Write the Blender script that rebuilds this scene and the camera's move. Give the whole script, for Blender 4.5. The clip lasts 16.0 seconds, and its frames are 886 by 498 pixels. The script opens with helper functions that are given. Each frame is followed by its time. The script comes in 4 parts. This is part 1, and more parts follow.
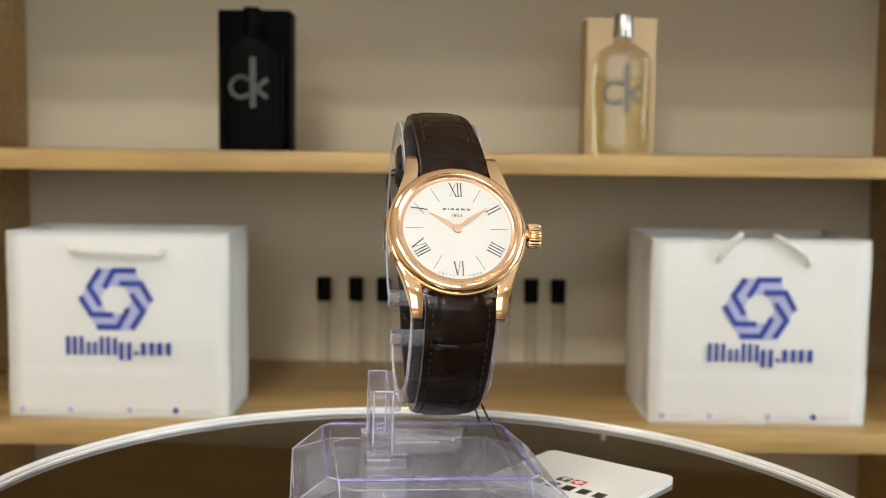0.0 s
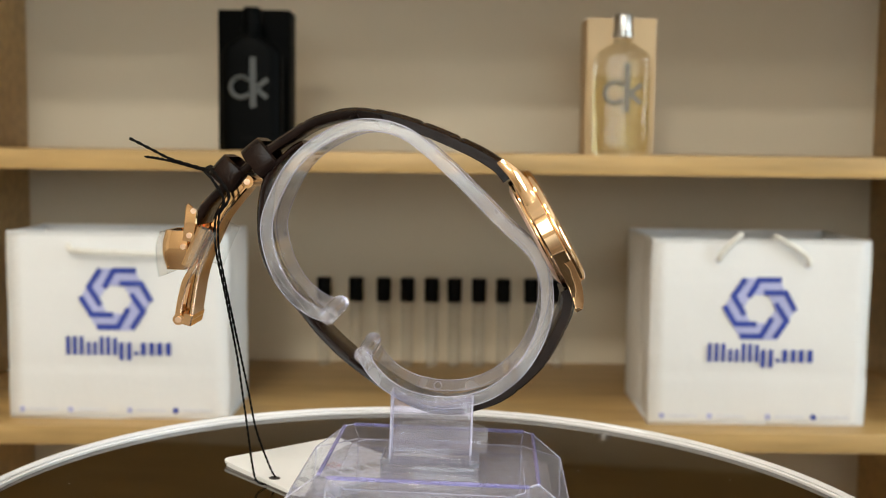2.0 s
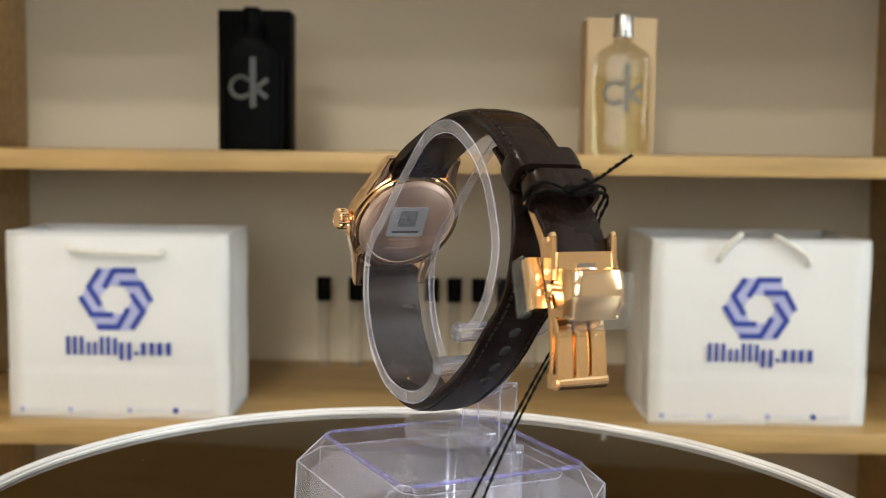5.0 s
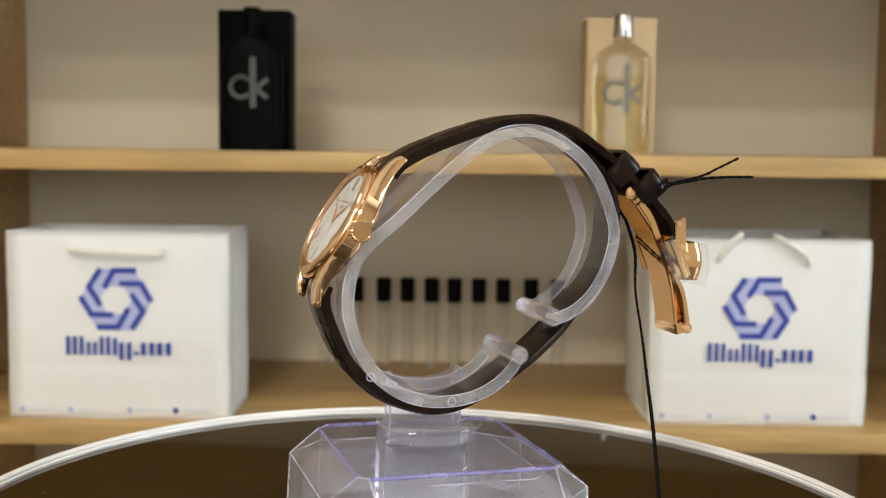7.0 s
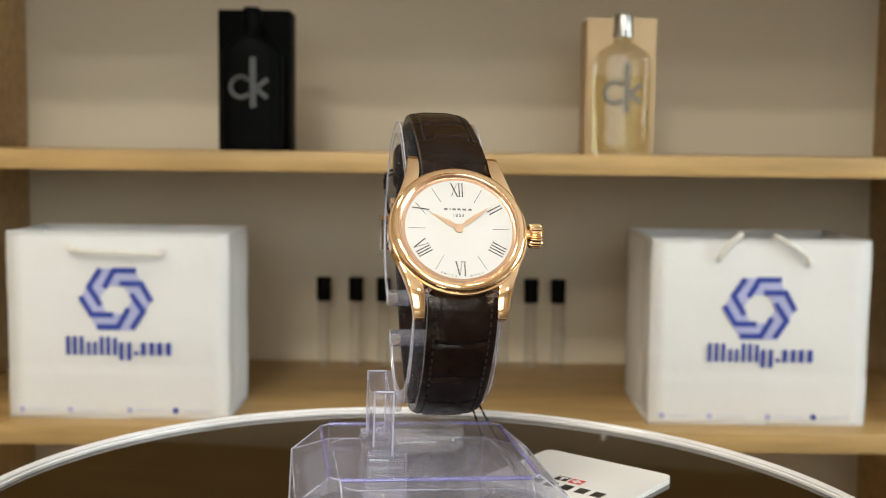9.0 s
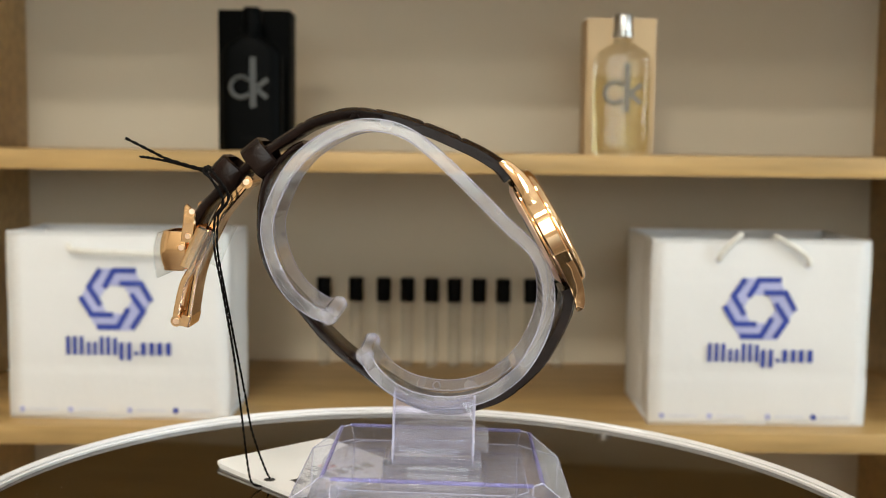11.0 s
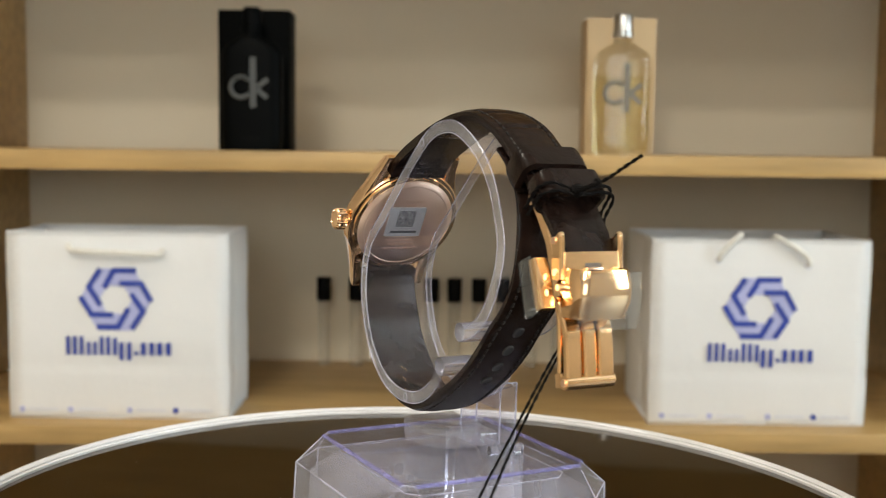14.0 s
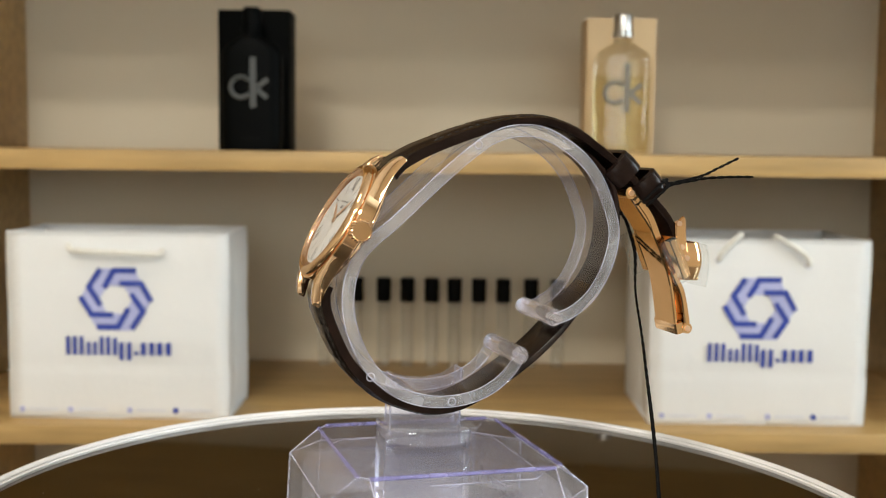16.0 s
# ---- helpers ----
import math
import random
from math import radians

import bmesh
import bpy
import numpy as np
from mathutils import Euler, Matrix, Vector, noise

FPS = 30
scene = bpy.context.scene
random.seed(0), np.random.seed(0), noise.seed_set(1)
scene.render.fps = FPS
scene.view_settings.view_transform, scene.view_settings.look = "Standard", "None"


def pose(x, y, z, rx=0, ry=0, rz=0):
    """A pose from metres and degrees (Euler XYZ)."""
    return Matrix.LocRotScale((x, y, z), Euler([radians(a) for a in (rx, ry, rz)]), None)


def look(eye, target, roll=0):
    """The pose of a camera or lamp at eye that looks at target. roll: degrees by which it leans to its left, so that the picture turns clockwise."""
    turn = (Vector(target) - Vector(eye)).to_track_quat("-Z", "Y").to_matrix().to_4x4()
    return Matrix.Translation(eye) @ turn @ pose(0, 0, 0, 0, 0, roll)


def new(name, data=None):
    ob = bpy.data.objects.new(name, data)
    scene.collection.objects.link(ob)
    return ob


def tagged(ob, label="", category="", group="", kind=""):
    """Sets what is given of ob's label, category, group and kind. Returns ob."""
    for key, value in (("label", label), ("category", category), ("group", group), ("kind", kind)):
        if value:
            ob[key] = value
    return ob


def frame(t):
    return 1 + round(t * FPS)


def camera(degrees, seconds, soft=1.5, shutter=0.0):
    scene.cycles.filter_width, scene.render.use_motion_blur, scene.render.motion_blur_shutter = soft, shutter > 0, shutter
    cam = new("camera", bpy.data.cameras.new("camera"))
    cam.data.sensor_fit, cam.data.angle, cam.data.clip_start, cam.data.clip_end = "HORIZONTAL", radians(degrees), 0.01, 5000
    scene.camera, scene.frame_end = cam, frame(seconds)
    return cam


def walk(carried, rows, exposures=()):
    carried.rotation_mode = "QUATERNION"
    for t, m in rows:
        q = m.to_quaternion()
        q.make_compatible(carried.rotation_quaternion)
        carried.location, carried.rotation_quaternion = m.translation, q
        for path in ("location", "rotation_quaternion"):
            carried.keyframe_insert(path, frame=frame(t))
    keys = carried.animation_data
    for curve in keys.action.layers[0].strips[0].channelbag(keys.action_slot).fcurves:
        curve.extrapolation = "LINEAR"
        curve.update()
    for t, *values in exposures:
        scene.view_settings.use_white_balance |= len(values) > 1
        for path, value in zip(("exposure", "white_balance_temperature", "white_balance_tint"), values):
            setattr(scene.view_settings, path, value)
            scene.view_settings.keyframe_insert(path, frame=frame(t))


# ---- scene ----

CLIP = 16.0
EYE = Vector((0.0, 0.0, 1.103))
LEAN = pose(0, 0, 0, 0, 1.25, 0)          # the turntable is not quite level


def camera_pose(pitch, yaw, roll):
    cp, sp, cy, sy = math.cos(pitch), math.sin(pitch), math.cos(yaw), math.sin(yaw)
    f, r = Vector((sy * cp, cy * cp, sp)), Vector((cy, -sy, 0))
    u = r.cross(f)
    c, s = math.cos(roll), math.sin(roll)
    right, up = c * r + s * u, -s * r + c * u
    m = Matrix((right, up, -f)).transposed().to_4x4()
    return Matrix.Translation(EYE) @ LEAN @ m


cam = camera(44.02, CLIP, soft=0.8, shutter=0.3)
cam.data.dof.use_dof = True
cam.data.dof.focus_distance = 0.198
cam.data.dof.aperture_fstop = 40
LIFT = 0.34
VIEW = camera_pose(radians(-5.232), radians(0.011), radians(1.904))
walk(cam, [(0, VIEW), (CLIP, VIEW)], [(t, e + LIFT) for t, e in ((0, -0.66), (1, -0.69), (2, -0.58), (3, -0.68), (4, -0.65), (7, -0.57), (8, -0.70), (9, -0.66), (12, -0.56), (13.5, -0.60), (14.5, -0.63), (CLIP, -0.56))])

# ---- light ----
world = bpy.data.worlds.new("world")
world.use_nodes = True
world.node_tree.nodes["Background"].inputs[0].default_value = (1.0, 0.9, 0.78, 1)
world.node_tree.nodes["Background"].inputs[1].default_value = 0.02
scene.world = world


def lamp(name, at, to, sx, sy, watts, colour):
    d = bpy.data.lights.new(name, "AREA")
    d.shape, d.size, d.size_y, d.energy, d.color = "RECTANGLE", sx, sy, watts, colour
    ob = new(name, d)
    ob.matrix_world = look(at, to)
    return ob


WARM = (1.0, 0.958, 0.835)
# first lamp placed by the shelf's shadow line; the others are added fill
for at, sx, sy, watts in (((-0.42, -1.4, 2.655), 0.5, 0.25, 38), ((-0.9, 0.05, 2.655), 0.3, 0.3, 8), ((-0.6, -2.5, 2.655), 0.6, 0.5, 30), ((1.3, -2.4, 2.655), 0.4, 0.4, 4)):
    lamp("ceiling_light_lamp", at, (at[0], at[1], 0), sx, sy, watts, WARM)
lamp("window_lamp", (2.55, -0.2, 1.65), (0, -0.2, 1.65), 1.0, 1.2, 34, (0.82, 0.94, 1.0))

# neutral fill added behind the eye, from no known source
lamp("window_lamp", (0.1, -3.15, 1.6), (0.1, 0, 1.6), 1.8, 1.2, 10, (1.0, 0.97, 0.92))

# ---- materials ----


def material(name, colour, rough=0.5, metal=0.0, vary=0.12, scale=8.0, bump=0.0, bump_scale=200.0, stretch=(1, 1, 1), sets=()):
    m = bpy.data.materials.new(name)
    m.use_nodes = True
    nt = m.node_tree
    b = nt.nodes["Principled BSDF"]
    b.inputs["Roughness"].default_value, b.inputs["Metallic"].default_value = rough, metal
    for k, v in sets:
        b.inputs[k].default_value = v
    b.inputs["Base Color"].default_value = (*colour, 1)
    co = nt.nodes.new("ShaderNodeTexCoord")
    mp = nt.nodes.new("ShaderNodeMapping")
    mp.inputs["Scale"].default_value = stretch
    nt.links.new(co.outputs["Object"], mp.inputs["Vector"])
    if vary:
        n = nt.nodes.new("ShaderNodeTexNoise")
        n.inputs["Scale"].default_value, n.inputs["Detail"].default_value = scale, 6
        nt.links.new(mp.outputs[0], n.inputs["Vector"])
        r = nt.nodes.new("ShaderNodeValToRGB")
        r.color_ramp.elements[0].position, r.color_ramp.elements[1].position = 0.3, 0.7
        r.color_ramp.elements[0].color = (*[c * (1 - vary) for c in colour], 1)
        r.color_ramp.elements[1].color = (*[min(1, c * (1 + vary)) for c in colour], 1)
        nt.links.new(n.outputs["Fac"], r.inputs[0])
        nt.links.new(r.outputs[0], b.inputs["Base Color"])
    if bump:
        n2 = nt.nodes.new("ShaderNodeTexNoise")
        n2.inputs["Scale"].default_value, n2.inputs["Detail"].default_value = bump_scale, 4
        nt.links.new(mp.outputs[0], n2.inputs["Vector"])
        bp = nt.nodes.new("ShaderNodeBump")
        bp.inputs["Strength"].default_value, bp.inputs["Distance"].default_value = bump, 1.0 / bump_scale
        nt.links.new(n2.outputs["Fac"], bp.inputs["Height"])
        nt.links.new(bp.outputs[0], b.inputs["Normal"])
    return m


def glass(name, colour, ior=1.49, rough=0.0):
    return material(name, colour, rough, 0, 0, sets=(("Transmission Weight", 1.0), ("IOR", ior)))


def clear(name, tint, haze, ior, haziness):
    """Clear plastic or glass: seen through, glossy by its Fresnel, with a little haze painted in for scattered light.
    """
    m = bpy.data.materials.new(name)
    m.use_nodes = True
    nt = m.node_tree
    nt.nodes.remove(nt.nodes["Principled BSDF"])
    out = nt.nodes["Material Output"]
    see, scattered, gloss = (nt.nodes.new(k) for k in ("ShaderNodeBsdfTransparent", "ShaderNodeBsdfDiffuse", "ShaderNodeBsdfGlossy"))
    see.inputs["Color"].default_value = (*tint, 1)
    # diffuse colour stands in for light scattered inside the material
    scattered.inputs["Color"].default_value = (*haze, 1)
    gloss.inputs["Roughness"].default_value = 0.025
    n = nt.nodes.new("ShaderNodeTexNoise")
    co = nt.nodes.new("ShaderNodeTexCoord")
    n.inputs["Scale"].default_value = 120
    nt.links.new(co.outputs["Object"], n.inputs["Vector"])
    mul = nt.nodes.new("ShaderNodeMath")
    mul.operation = "MULTIPLY"
    mul.inputs[1].default_value = haziness * 2
    nt.links.new(n.outputs["Fac"], mul.inputs[0])
    body = nt.nodes.new("ShaderNodeMixShader")
    nt.links.new(mul.outputs[0], body.inputs[0])
    nt.links.new(see.outputs[0], body.inputs[1])
    nt.links.new(scattered.outputs[0], body.inputs[2])
    lw = nt.nodes.new("ShaderNodeLayerWeight")
    lw.inputs["Blend"].default_value = 0.5
    pw = nt.nodes.new("ShaderNodeMath")
    pw.operation = "POWER"
    pw.inputs[1].default_value = 4.5
    nt.links.new(lw.outputs["Facing"], pw.inputs[0])
    fr = nt.nodes.new("ShaderNodeMath")
    fr.operation = "MULTIPLY_ADD"
    fr.inputs[1].default_value = 0.6
    fr.inputs[2].default_value = ((ior - 1) / (ior + 1)) ** 2
    nt.links.new(pw.outputs[0], fr.inputs[0])
    top = nt.nodes.new("ShaderNodeMixShader")
    nt.links.new(fr.outputs[0], top.inputs[0])
    nt.links.new(body.outputs[0], top.inputs[1])
    nt.links.new(gloss.outputs[0], top.inputs[2])
    nt.links.new(top.outputs[0], out.inputs["Surface"])
    return m


M_OAK = material("oak_veneer", (0.45, 0.29, 0.115), 0.45, vary=0.2, scale=3.0, stretch=(2.5, 30, 30), bump=0.08, bump_scale=40)
M_BACK = material("greige_panel", (0.635, 0.555, 0.425), 0.6, vary=0.04, scale=2.5, bump=0.05, bump_scale=300)
M_PAINT = material("wall_paint", (0.52, 0.46, 0.38), 0.8, vary=0.05, scale=2, bump=0.05, bump_scale=250)
M_CEIL = material("ceiling_paint", (0.87, 0.85, 0.82), 0.85, vary=0.04, scale=2, bump=0.04, bump_scale=200)
M_FLOOR = material("beige_bounce_floor", (0.42, 0.36, 0.28), 0.35, vary=0.2, scale=5)
M_COUNTER = material("dark_counter", (0.10, 0.07, 0.045), 0.4, vary=0.25, scale=4, stretch=(2, 20, 20))
M_GOLD = material("rose_gold", (0.97, 0.67, 0.40), 0.06, 1.0, vary=0.03, scale=200)
M_CASEBACK = material("polished_rose_gold", (0.98, 0.74, 0.58), 0.34, 1.0, vary=0.03, scale=200)
M_GOLD_BR = material("brushed_rose_gold", (0.96, 0.69, 0.50), 0.30, 1.0, vary=0.05, scale=400)
M_CLASP = material("rose_gold_under_film", (0.95, 0.64, 0.36), 0.10, 1.0, vary=0.04, scale=200)
M_FLANGE = material("satin_rose_gold", (0.93, 0.62, 0.44), 0.2, 1.0, vary=0.03, scale=300)
M_DIAL = material("white_dial", (0.64, 0.635, 0.63), 0.45, vary=0.015, scale=300)
M_NAME = material("dark_grey_print", (0.13, 0.13, 0.14), 0.4, vary=0.1, scale=500)
M_INK = material("black_print", (0.02, 0.02, 0.022), 0.4, vary=0.1, scale=500)
M_LEATHER = material("dark_brown_leather", (0.0120, 0.0064, 0.0048), 0.24, vary=0.4, scale=260, bump=0.05, bump_scale=1500, sets=(("Specular IOR Level", 0.18),))
def crease(mat, scale, strength, depth):
    """Adds the fine cell creases of hide to a material's relief."""
    nt = mat.node_tree
    b = nt.nodes["Principled BSDF"]
    v = nt.nodes.new("ShaderNodeTexVoronoi")
    v.feature = "DISTANCE_TO_EDGE"
    v.inputs["Scale"].default_value = scale
    co = nt.nodes.new("ShaderNodeTexCoord")
    nt.links.new(co.outputs["Object"], v.inputs["Vector"])
    r = nt.nodes.new("ShaderNodeMapRange")
    r.inputs["From Max"].default_value = 0.12
    nt.links.new(v.outputs["Distance"], r.inputs["Value"])
    bp = nt.nodes.new("ShaderNodeBump")
    bp.inputs["Strength"].default_value, bp.inputs["Distance"].default_value = strength, depth
    nt.links.new(r.outputs[0], bp.inputs["Height"])
    old = b.inputs["Normal"].links[0].from_socket
    nt.links.new(old, bp.inputs["Normal"])
    nt.links.new(bp.outputs[0], b.inputs["Normal"])


crease(M_LEATHER, 480, 0.11, 0.00016)
M_STITCH = material("brown_stitching", (0.006, 0.004, 0.0035), 0.8, vary=0.3, scale=3000)
M_THREAD = material("black_thread", (0.005, 0.0045, 0.0045), 0.9, vary=0.3, scale=3000, bump=0.3, bump_scale=4000, sets=(("Specular IOR Level", 0.1),))
M_CRYSTAL = clear("sapphire_crystal", (0.985, 0.985, 0.985), (1, 1, 1), 1.25, 0.0)
# lavender haze in the acrylics stands in for light refracted inside them
M_ACRYL = clear("clear_acrylic", (0.955, 0.955, 0.985), (0.80, 0.80, 0.93), 1.49, 0.010)
M_BLOCK = material("solid_acrylic", (0.90, 0.90, 0.995), 0.03, 0, 0, sets=(("Transmission Weight", 0.9), ("IOR", 1.45)))
M_BASE = clear("clear_acrylic_base", (0.955, 0.955, 0.985), (0.86, 0.85, 0.98), 1.49, 0.075)
# frosted faces, made paler also for light coming through the base walls
M_FROST_LIT = clear("frosted_lit_acrylic", (0.945, 0.945, 0.975), (0.90, 0.90, 0.97), 1.49, 0.20)
# pale glint colour for edge lines and moulding marks
M_GLINT = clear("acrylic_edge_glint", (0.90, 0.90, 0.98), (0.88, 0.87, 1.0), 1.49, 0.30)
M_VIOLET = clear("violet_acrylic_edge", (0.74, 0.73, 0.95), (0.48, 0.46, 0.82), 1.49, 0.30)
M_POST = clear("clear_acrylic_post", (0.93, 0.93, 0.975), (0.82, 0.81, 0.97), 1.49, 0.07)
M_FILM = clear("clear_film", (0.97, 0.98, 0.98), (0.9, 0.95, 0.95), 1.40, 0.035)
M_DISC = material("smoked_mirror", (0.022, 0.013, 0.004), 0.03, 0, vary=0.15, scale=30, sets=(("IOR", 1.6),))
M_RIM = material("white_plastic_rim", (0.66, 0.645, 0.65), 0.14, vary=0.10, scale=40)
M_PAPER = material("white_coated_paper", (0.76, 0.76, 0.765), 0.4, vary=0.02, scale=12, bump=0.05, bump_scale=70)
M_BLUE = material("blue_print", (0.024, 0.052, 0.33), 0.5, vary=0.06, scale=60)
M_FAINTBLUE = material("faint_blue_print", (0.66, 0.67, 0.74), 0.5, vary=0.05, scale=60)
M_PALEBLUE = material("pale_blue_print", (0.42, 0.44, 0.69), 0.5, vary=0.05, scale=60)
M_CORD = material("white_cord", (0.75, 0.73, 0.68), 0.8, vary=0.1, scale=400)
M_BLACKBOX = material("black_carton", (0.0018, 0.002, 0.002), 0.5, vary=0.15, scale=30, sets=(("Specular IOR Level", 0.02),))
M_BLACKGLASS = material("black_glass", (0.002, 0.0023, 0.0024), 0.45, vary=0.1, scale=30, sets=(("Specular IOR Level", 0.03),))
M_GREYPRINT = material("grey_print", (0.045, 0.049, 0.050), 0.5, vary=0.05, scale=60)
M_KRAFT = material("beige_carton", (0.55, 0.40, 0.23), 0.6, vary=0.05, scale=20)
# vial haze paints in the bright streaks of light on the tubes
M_VIAL = clear("thin_vial_glass", (0.985, 0.985, 0.98), (0.95, 0.95, 0.92), 1.45, 0.05)
M_FLASK = glass("thick_flask_glass", (0.88, 0.84, 0.72), 1.42, 0.02)
M_PALEPRINT = material("pale_grey_print", (0.20, 0.185, 0.15), 0.5, vary=0.05, scale=60)
M_PERFUME = clear("pale_perfume", (0.96, 0.94, 0.84), (0.8, 0.75, 0.5), 1.2, 0.02)
M_SILVER = material("silver_cap", (0.55, 0.55, 0.54), 0.3, 1.0, vary=0.05, scale=60)
M_CAP = material("black_plastic_cap", (0.003, 0.003, 0.003), 0.5, vary=0.1, scale=60, sets=(("Specular IOR Level", 0.05),))
M_STICKER = material("silver_sticker", (0.42, 0.42, 0.42), 0.45, 0.2, vary=0.04, scale=300)
M_CODE = material("mottled_grey_print", (0.16, 0.16, 0.16), 0.5, vary=0.75, scale=1400)
M_TAG = material("white_card", (0.80, 0.79, 0.78), 0.4, vary=0.02, scale=60)
M_RED = material("red_print", (0.62, 0.03, 0.03), 0.5, vary=0.04, scale=100)
M_GLOW = bpy.data.materials.new("lamp_diffuser")
M_GLOW.use_nodes = True
M_GLOW.node_tree.nodes["Principled BSDF"].inputs["Emission Color"].default_value = (1.0, 0.86, 0.68, 1)
M_GLOW.node_tree.nodes["Principled BSDF"].inputs["Emission Strength"].default_value = 12.0
# even glow behind both wall openings; the rear one is added fill
M_OPENING_GLOW = bpy.data.materials.new("wall_opening_glow")
M_OPENING_GLOW.use_nodes = True
M_OPENING_GLOW.node_tree.nodes["Principled BSDF"].inputs["Emission Color"].default_value = (0.75, 0.93, 1.0, 1)
M_OPENING_GLOW.node_tree.nodes["Principled BSDF"].inputs["Emission Strength"].default_value = 2.8

# ---- mesh tools ----


def mesh_of(name, bm, mat, smooth=True, angle=35):
    bmesh.ops.recalc_face_normals(bm, faces=bm.faces)
    me = bpy.data.meshes.new(name)
    if smooth:
        for f in bm.faces:
            f.smooth = True
        for e in bm.edges:
            if len(e.link_faces) == 2 and e.calc_face_angle(0) > radians(angle):
                e.smooth = False
    bm.to_mesh(me)
    bm.free()
    me.materials.append(mat)
    return me


def part(name, bm, mat, parent=None, label="", m=None, smooth=True, angle=35):
    ob = new(name, mesh_of(name, bm, mat, smooth, angle))
    if m is not None:
        ob.matrix_basis = m
    if parent is not None:
        ob.parent = parent
    if label:
        ob["label"] = label
    return ob


def two_tone(ob, mat, axis, least, below=False):
    """Gives the faces that look along the axis (or, below, away from it) a second material."""
    ob.data.materials.append(mat)
    for p in ob.data.polygons:
        if (abs(p.normal[axis]) > least) != below:
            p.material_index = 1
    return ob


def thing(name, label, category, group="", m=None):
    ob = tagged(new(name), label, category, group)
    if m is not None:
        ob.matrix_basis = m
    return ob


def box(x0, x1, y0, y1, z0, z1, bevel=0.0, bm=None, segments=2):
    own = bm is None
    b = bmesh.new()
    vs = [b.verts.new((x, y, z)) for x in (x0, x1) for y in (y0, y1) for z in (z0, z1)]
    for q in ((0, 1, 3, 2), (4, 6, 7, 5), (0, 4, 5, 1), (2, 3, 7, 6), (0, 2, 6, 4), (1, 5, 7, 3)):
        b.faces.new([vs[i] for i in q])
    if bevel:
        bmesh.ops.bevel(b, geom=b.edges[:], offset=bevel, segments=segments, affect="EDGES", profile=0.5)
    if own:
        return b
    merge(bm, b)
    return bm


def merge(bm, b, m=None):
    if m is not None:
        b.transform(m)
    vmap = {v: bm.verts.new(v.co) for v in b.verts}
    for f in b.faces:
        bm.faces.new([vmap[v] for v in f.verts])
    b.free()


def loft(rings, close=True, caps=True):
    """Quads between rings of points; close joins each ring round, caps shut the ends."""
    bm = bmesh.new()
    vs = [[bm.verts.new(p) for p in ring] for ring in rings]
    n = len(vs[0])
    for a, b in zip(vs, vs[1:]):
        for i in range(n if close else n - 1):
            j = (i + 1) % n
            bm.faces.new((a[i], a[j], b[j], b[i]))
    if caps:
        bm.faces.new(vs[0])
        bm.faces.new(vs[-1])
    return bm


def lathe(profile, steps=64, m=None):
    """Turns (radius, height) points round z."""
    bm = bmesh.new()
    rows = []
    for r, h in profile:
        if r < 1e-7:
            rows.append([bm.verts.new((0, 0, h))])
        else:
            rows.append([bm.verts.new((r * math.cos(2 * math.pi * k / steps), r * math.sin(2 * math.pi * k / steps), h)) for k in range(steps)])
    for a, b in zip(rows, rows[1:]):
        for k in range(steps):
            j = (k + 1) % steps
            q = [a[k % len(a)], a[j % len(a)], b[j % len(b)], b[k % len(b)]]
            q = list(dict.fromkeys(q))
            if len(q) > 2:
                bm.faces.new(q)
    if m is not None:
        bm.transform(m)
    return bm


def prism(outline, h0, h1, bevel=0.0, m=None, segments=2):
    """An outline in x, y pulled up from h0 to h1."""
    bm = bmesh.new()
    lo = [bm.verts.new((x, y, h0)) for x, y in outline]
    hi = [bm.verts.new((x, y, h1)) for x, y in outline]
    n = len(lo)
    for i in range(n):
        bm.faces.new((lo[i], lo[(i + 1) % n], hi[(i + 1) % n], hi[i]))
    bm.faces.new(lo)
    bm.faces.new(hi)
    if bevel:
        bmesh.ops.bevel(bm, geom=bm.edges[:], offset=bevel, segments=segments, affect="EDGES", profile=0.5)
    if m is not None:
        bm.transform(m)
    return bm


def smooth_line(pts, step):
    """A Catmull-Rom line through the points, at about even steps."""
    pts = [Vector(p) for p in pts]
    dense = []
    for i in range(len(pts) - 1):
        p0, p1, p2, p3 = pts[max(i - 1, 0)], pts[i], pts[i + 1], pts[min(i + 2, len(pts) - 1)]
        for k in range(16):
            t = k / 16
            dense.append(0.5 * (2 * p1 + (p2 - p0) * t + (2 * p0 - 5 * p1 + 4 * p2 - p3) * t * t + (3 * p1 - p0 - 3 * p2 + p3) * t ** 3))
    dense.append(pts[-1])
    lengths = [0.0]
    for a, b in zip(dense, dense[1:]):
        lengths.append(lengths[-1] + (b - a).length)
    n = max(2, int(round(lengths[-1] / step)))
    out, j = [], 0
    for k in range(n + 1):
        want = lengths[-1] * k / n
        while j < len(dense) - 2 and lengths[j + 1] < want:
            j += 1
        span = lengths[j + 1] - lengths[j] or 1
        out.append(dense[j].lerp(dense[j + 1], min(1, (want - lengths[j]) / span)))
    return out


def normals_2d(line):
    """Left-hand normals of a line in the x, z plane (x, y of the 2D points)."""
    out = []
    for i in range(len(line)):
        d = (line[min(i + 1, len(line) - 1)] - line[max(i - 1, 0)]).normalized()
        out.append(Vector((-d.y, d.x)))
    return out


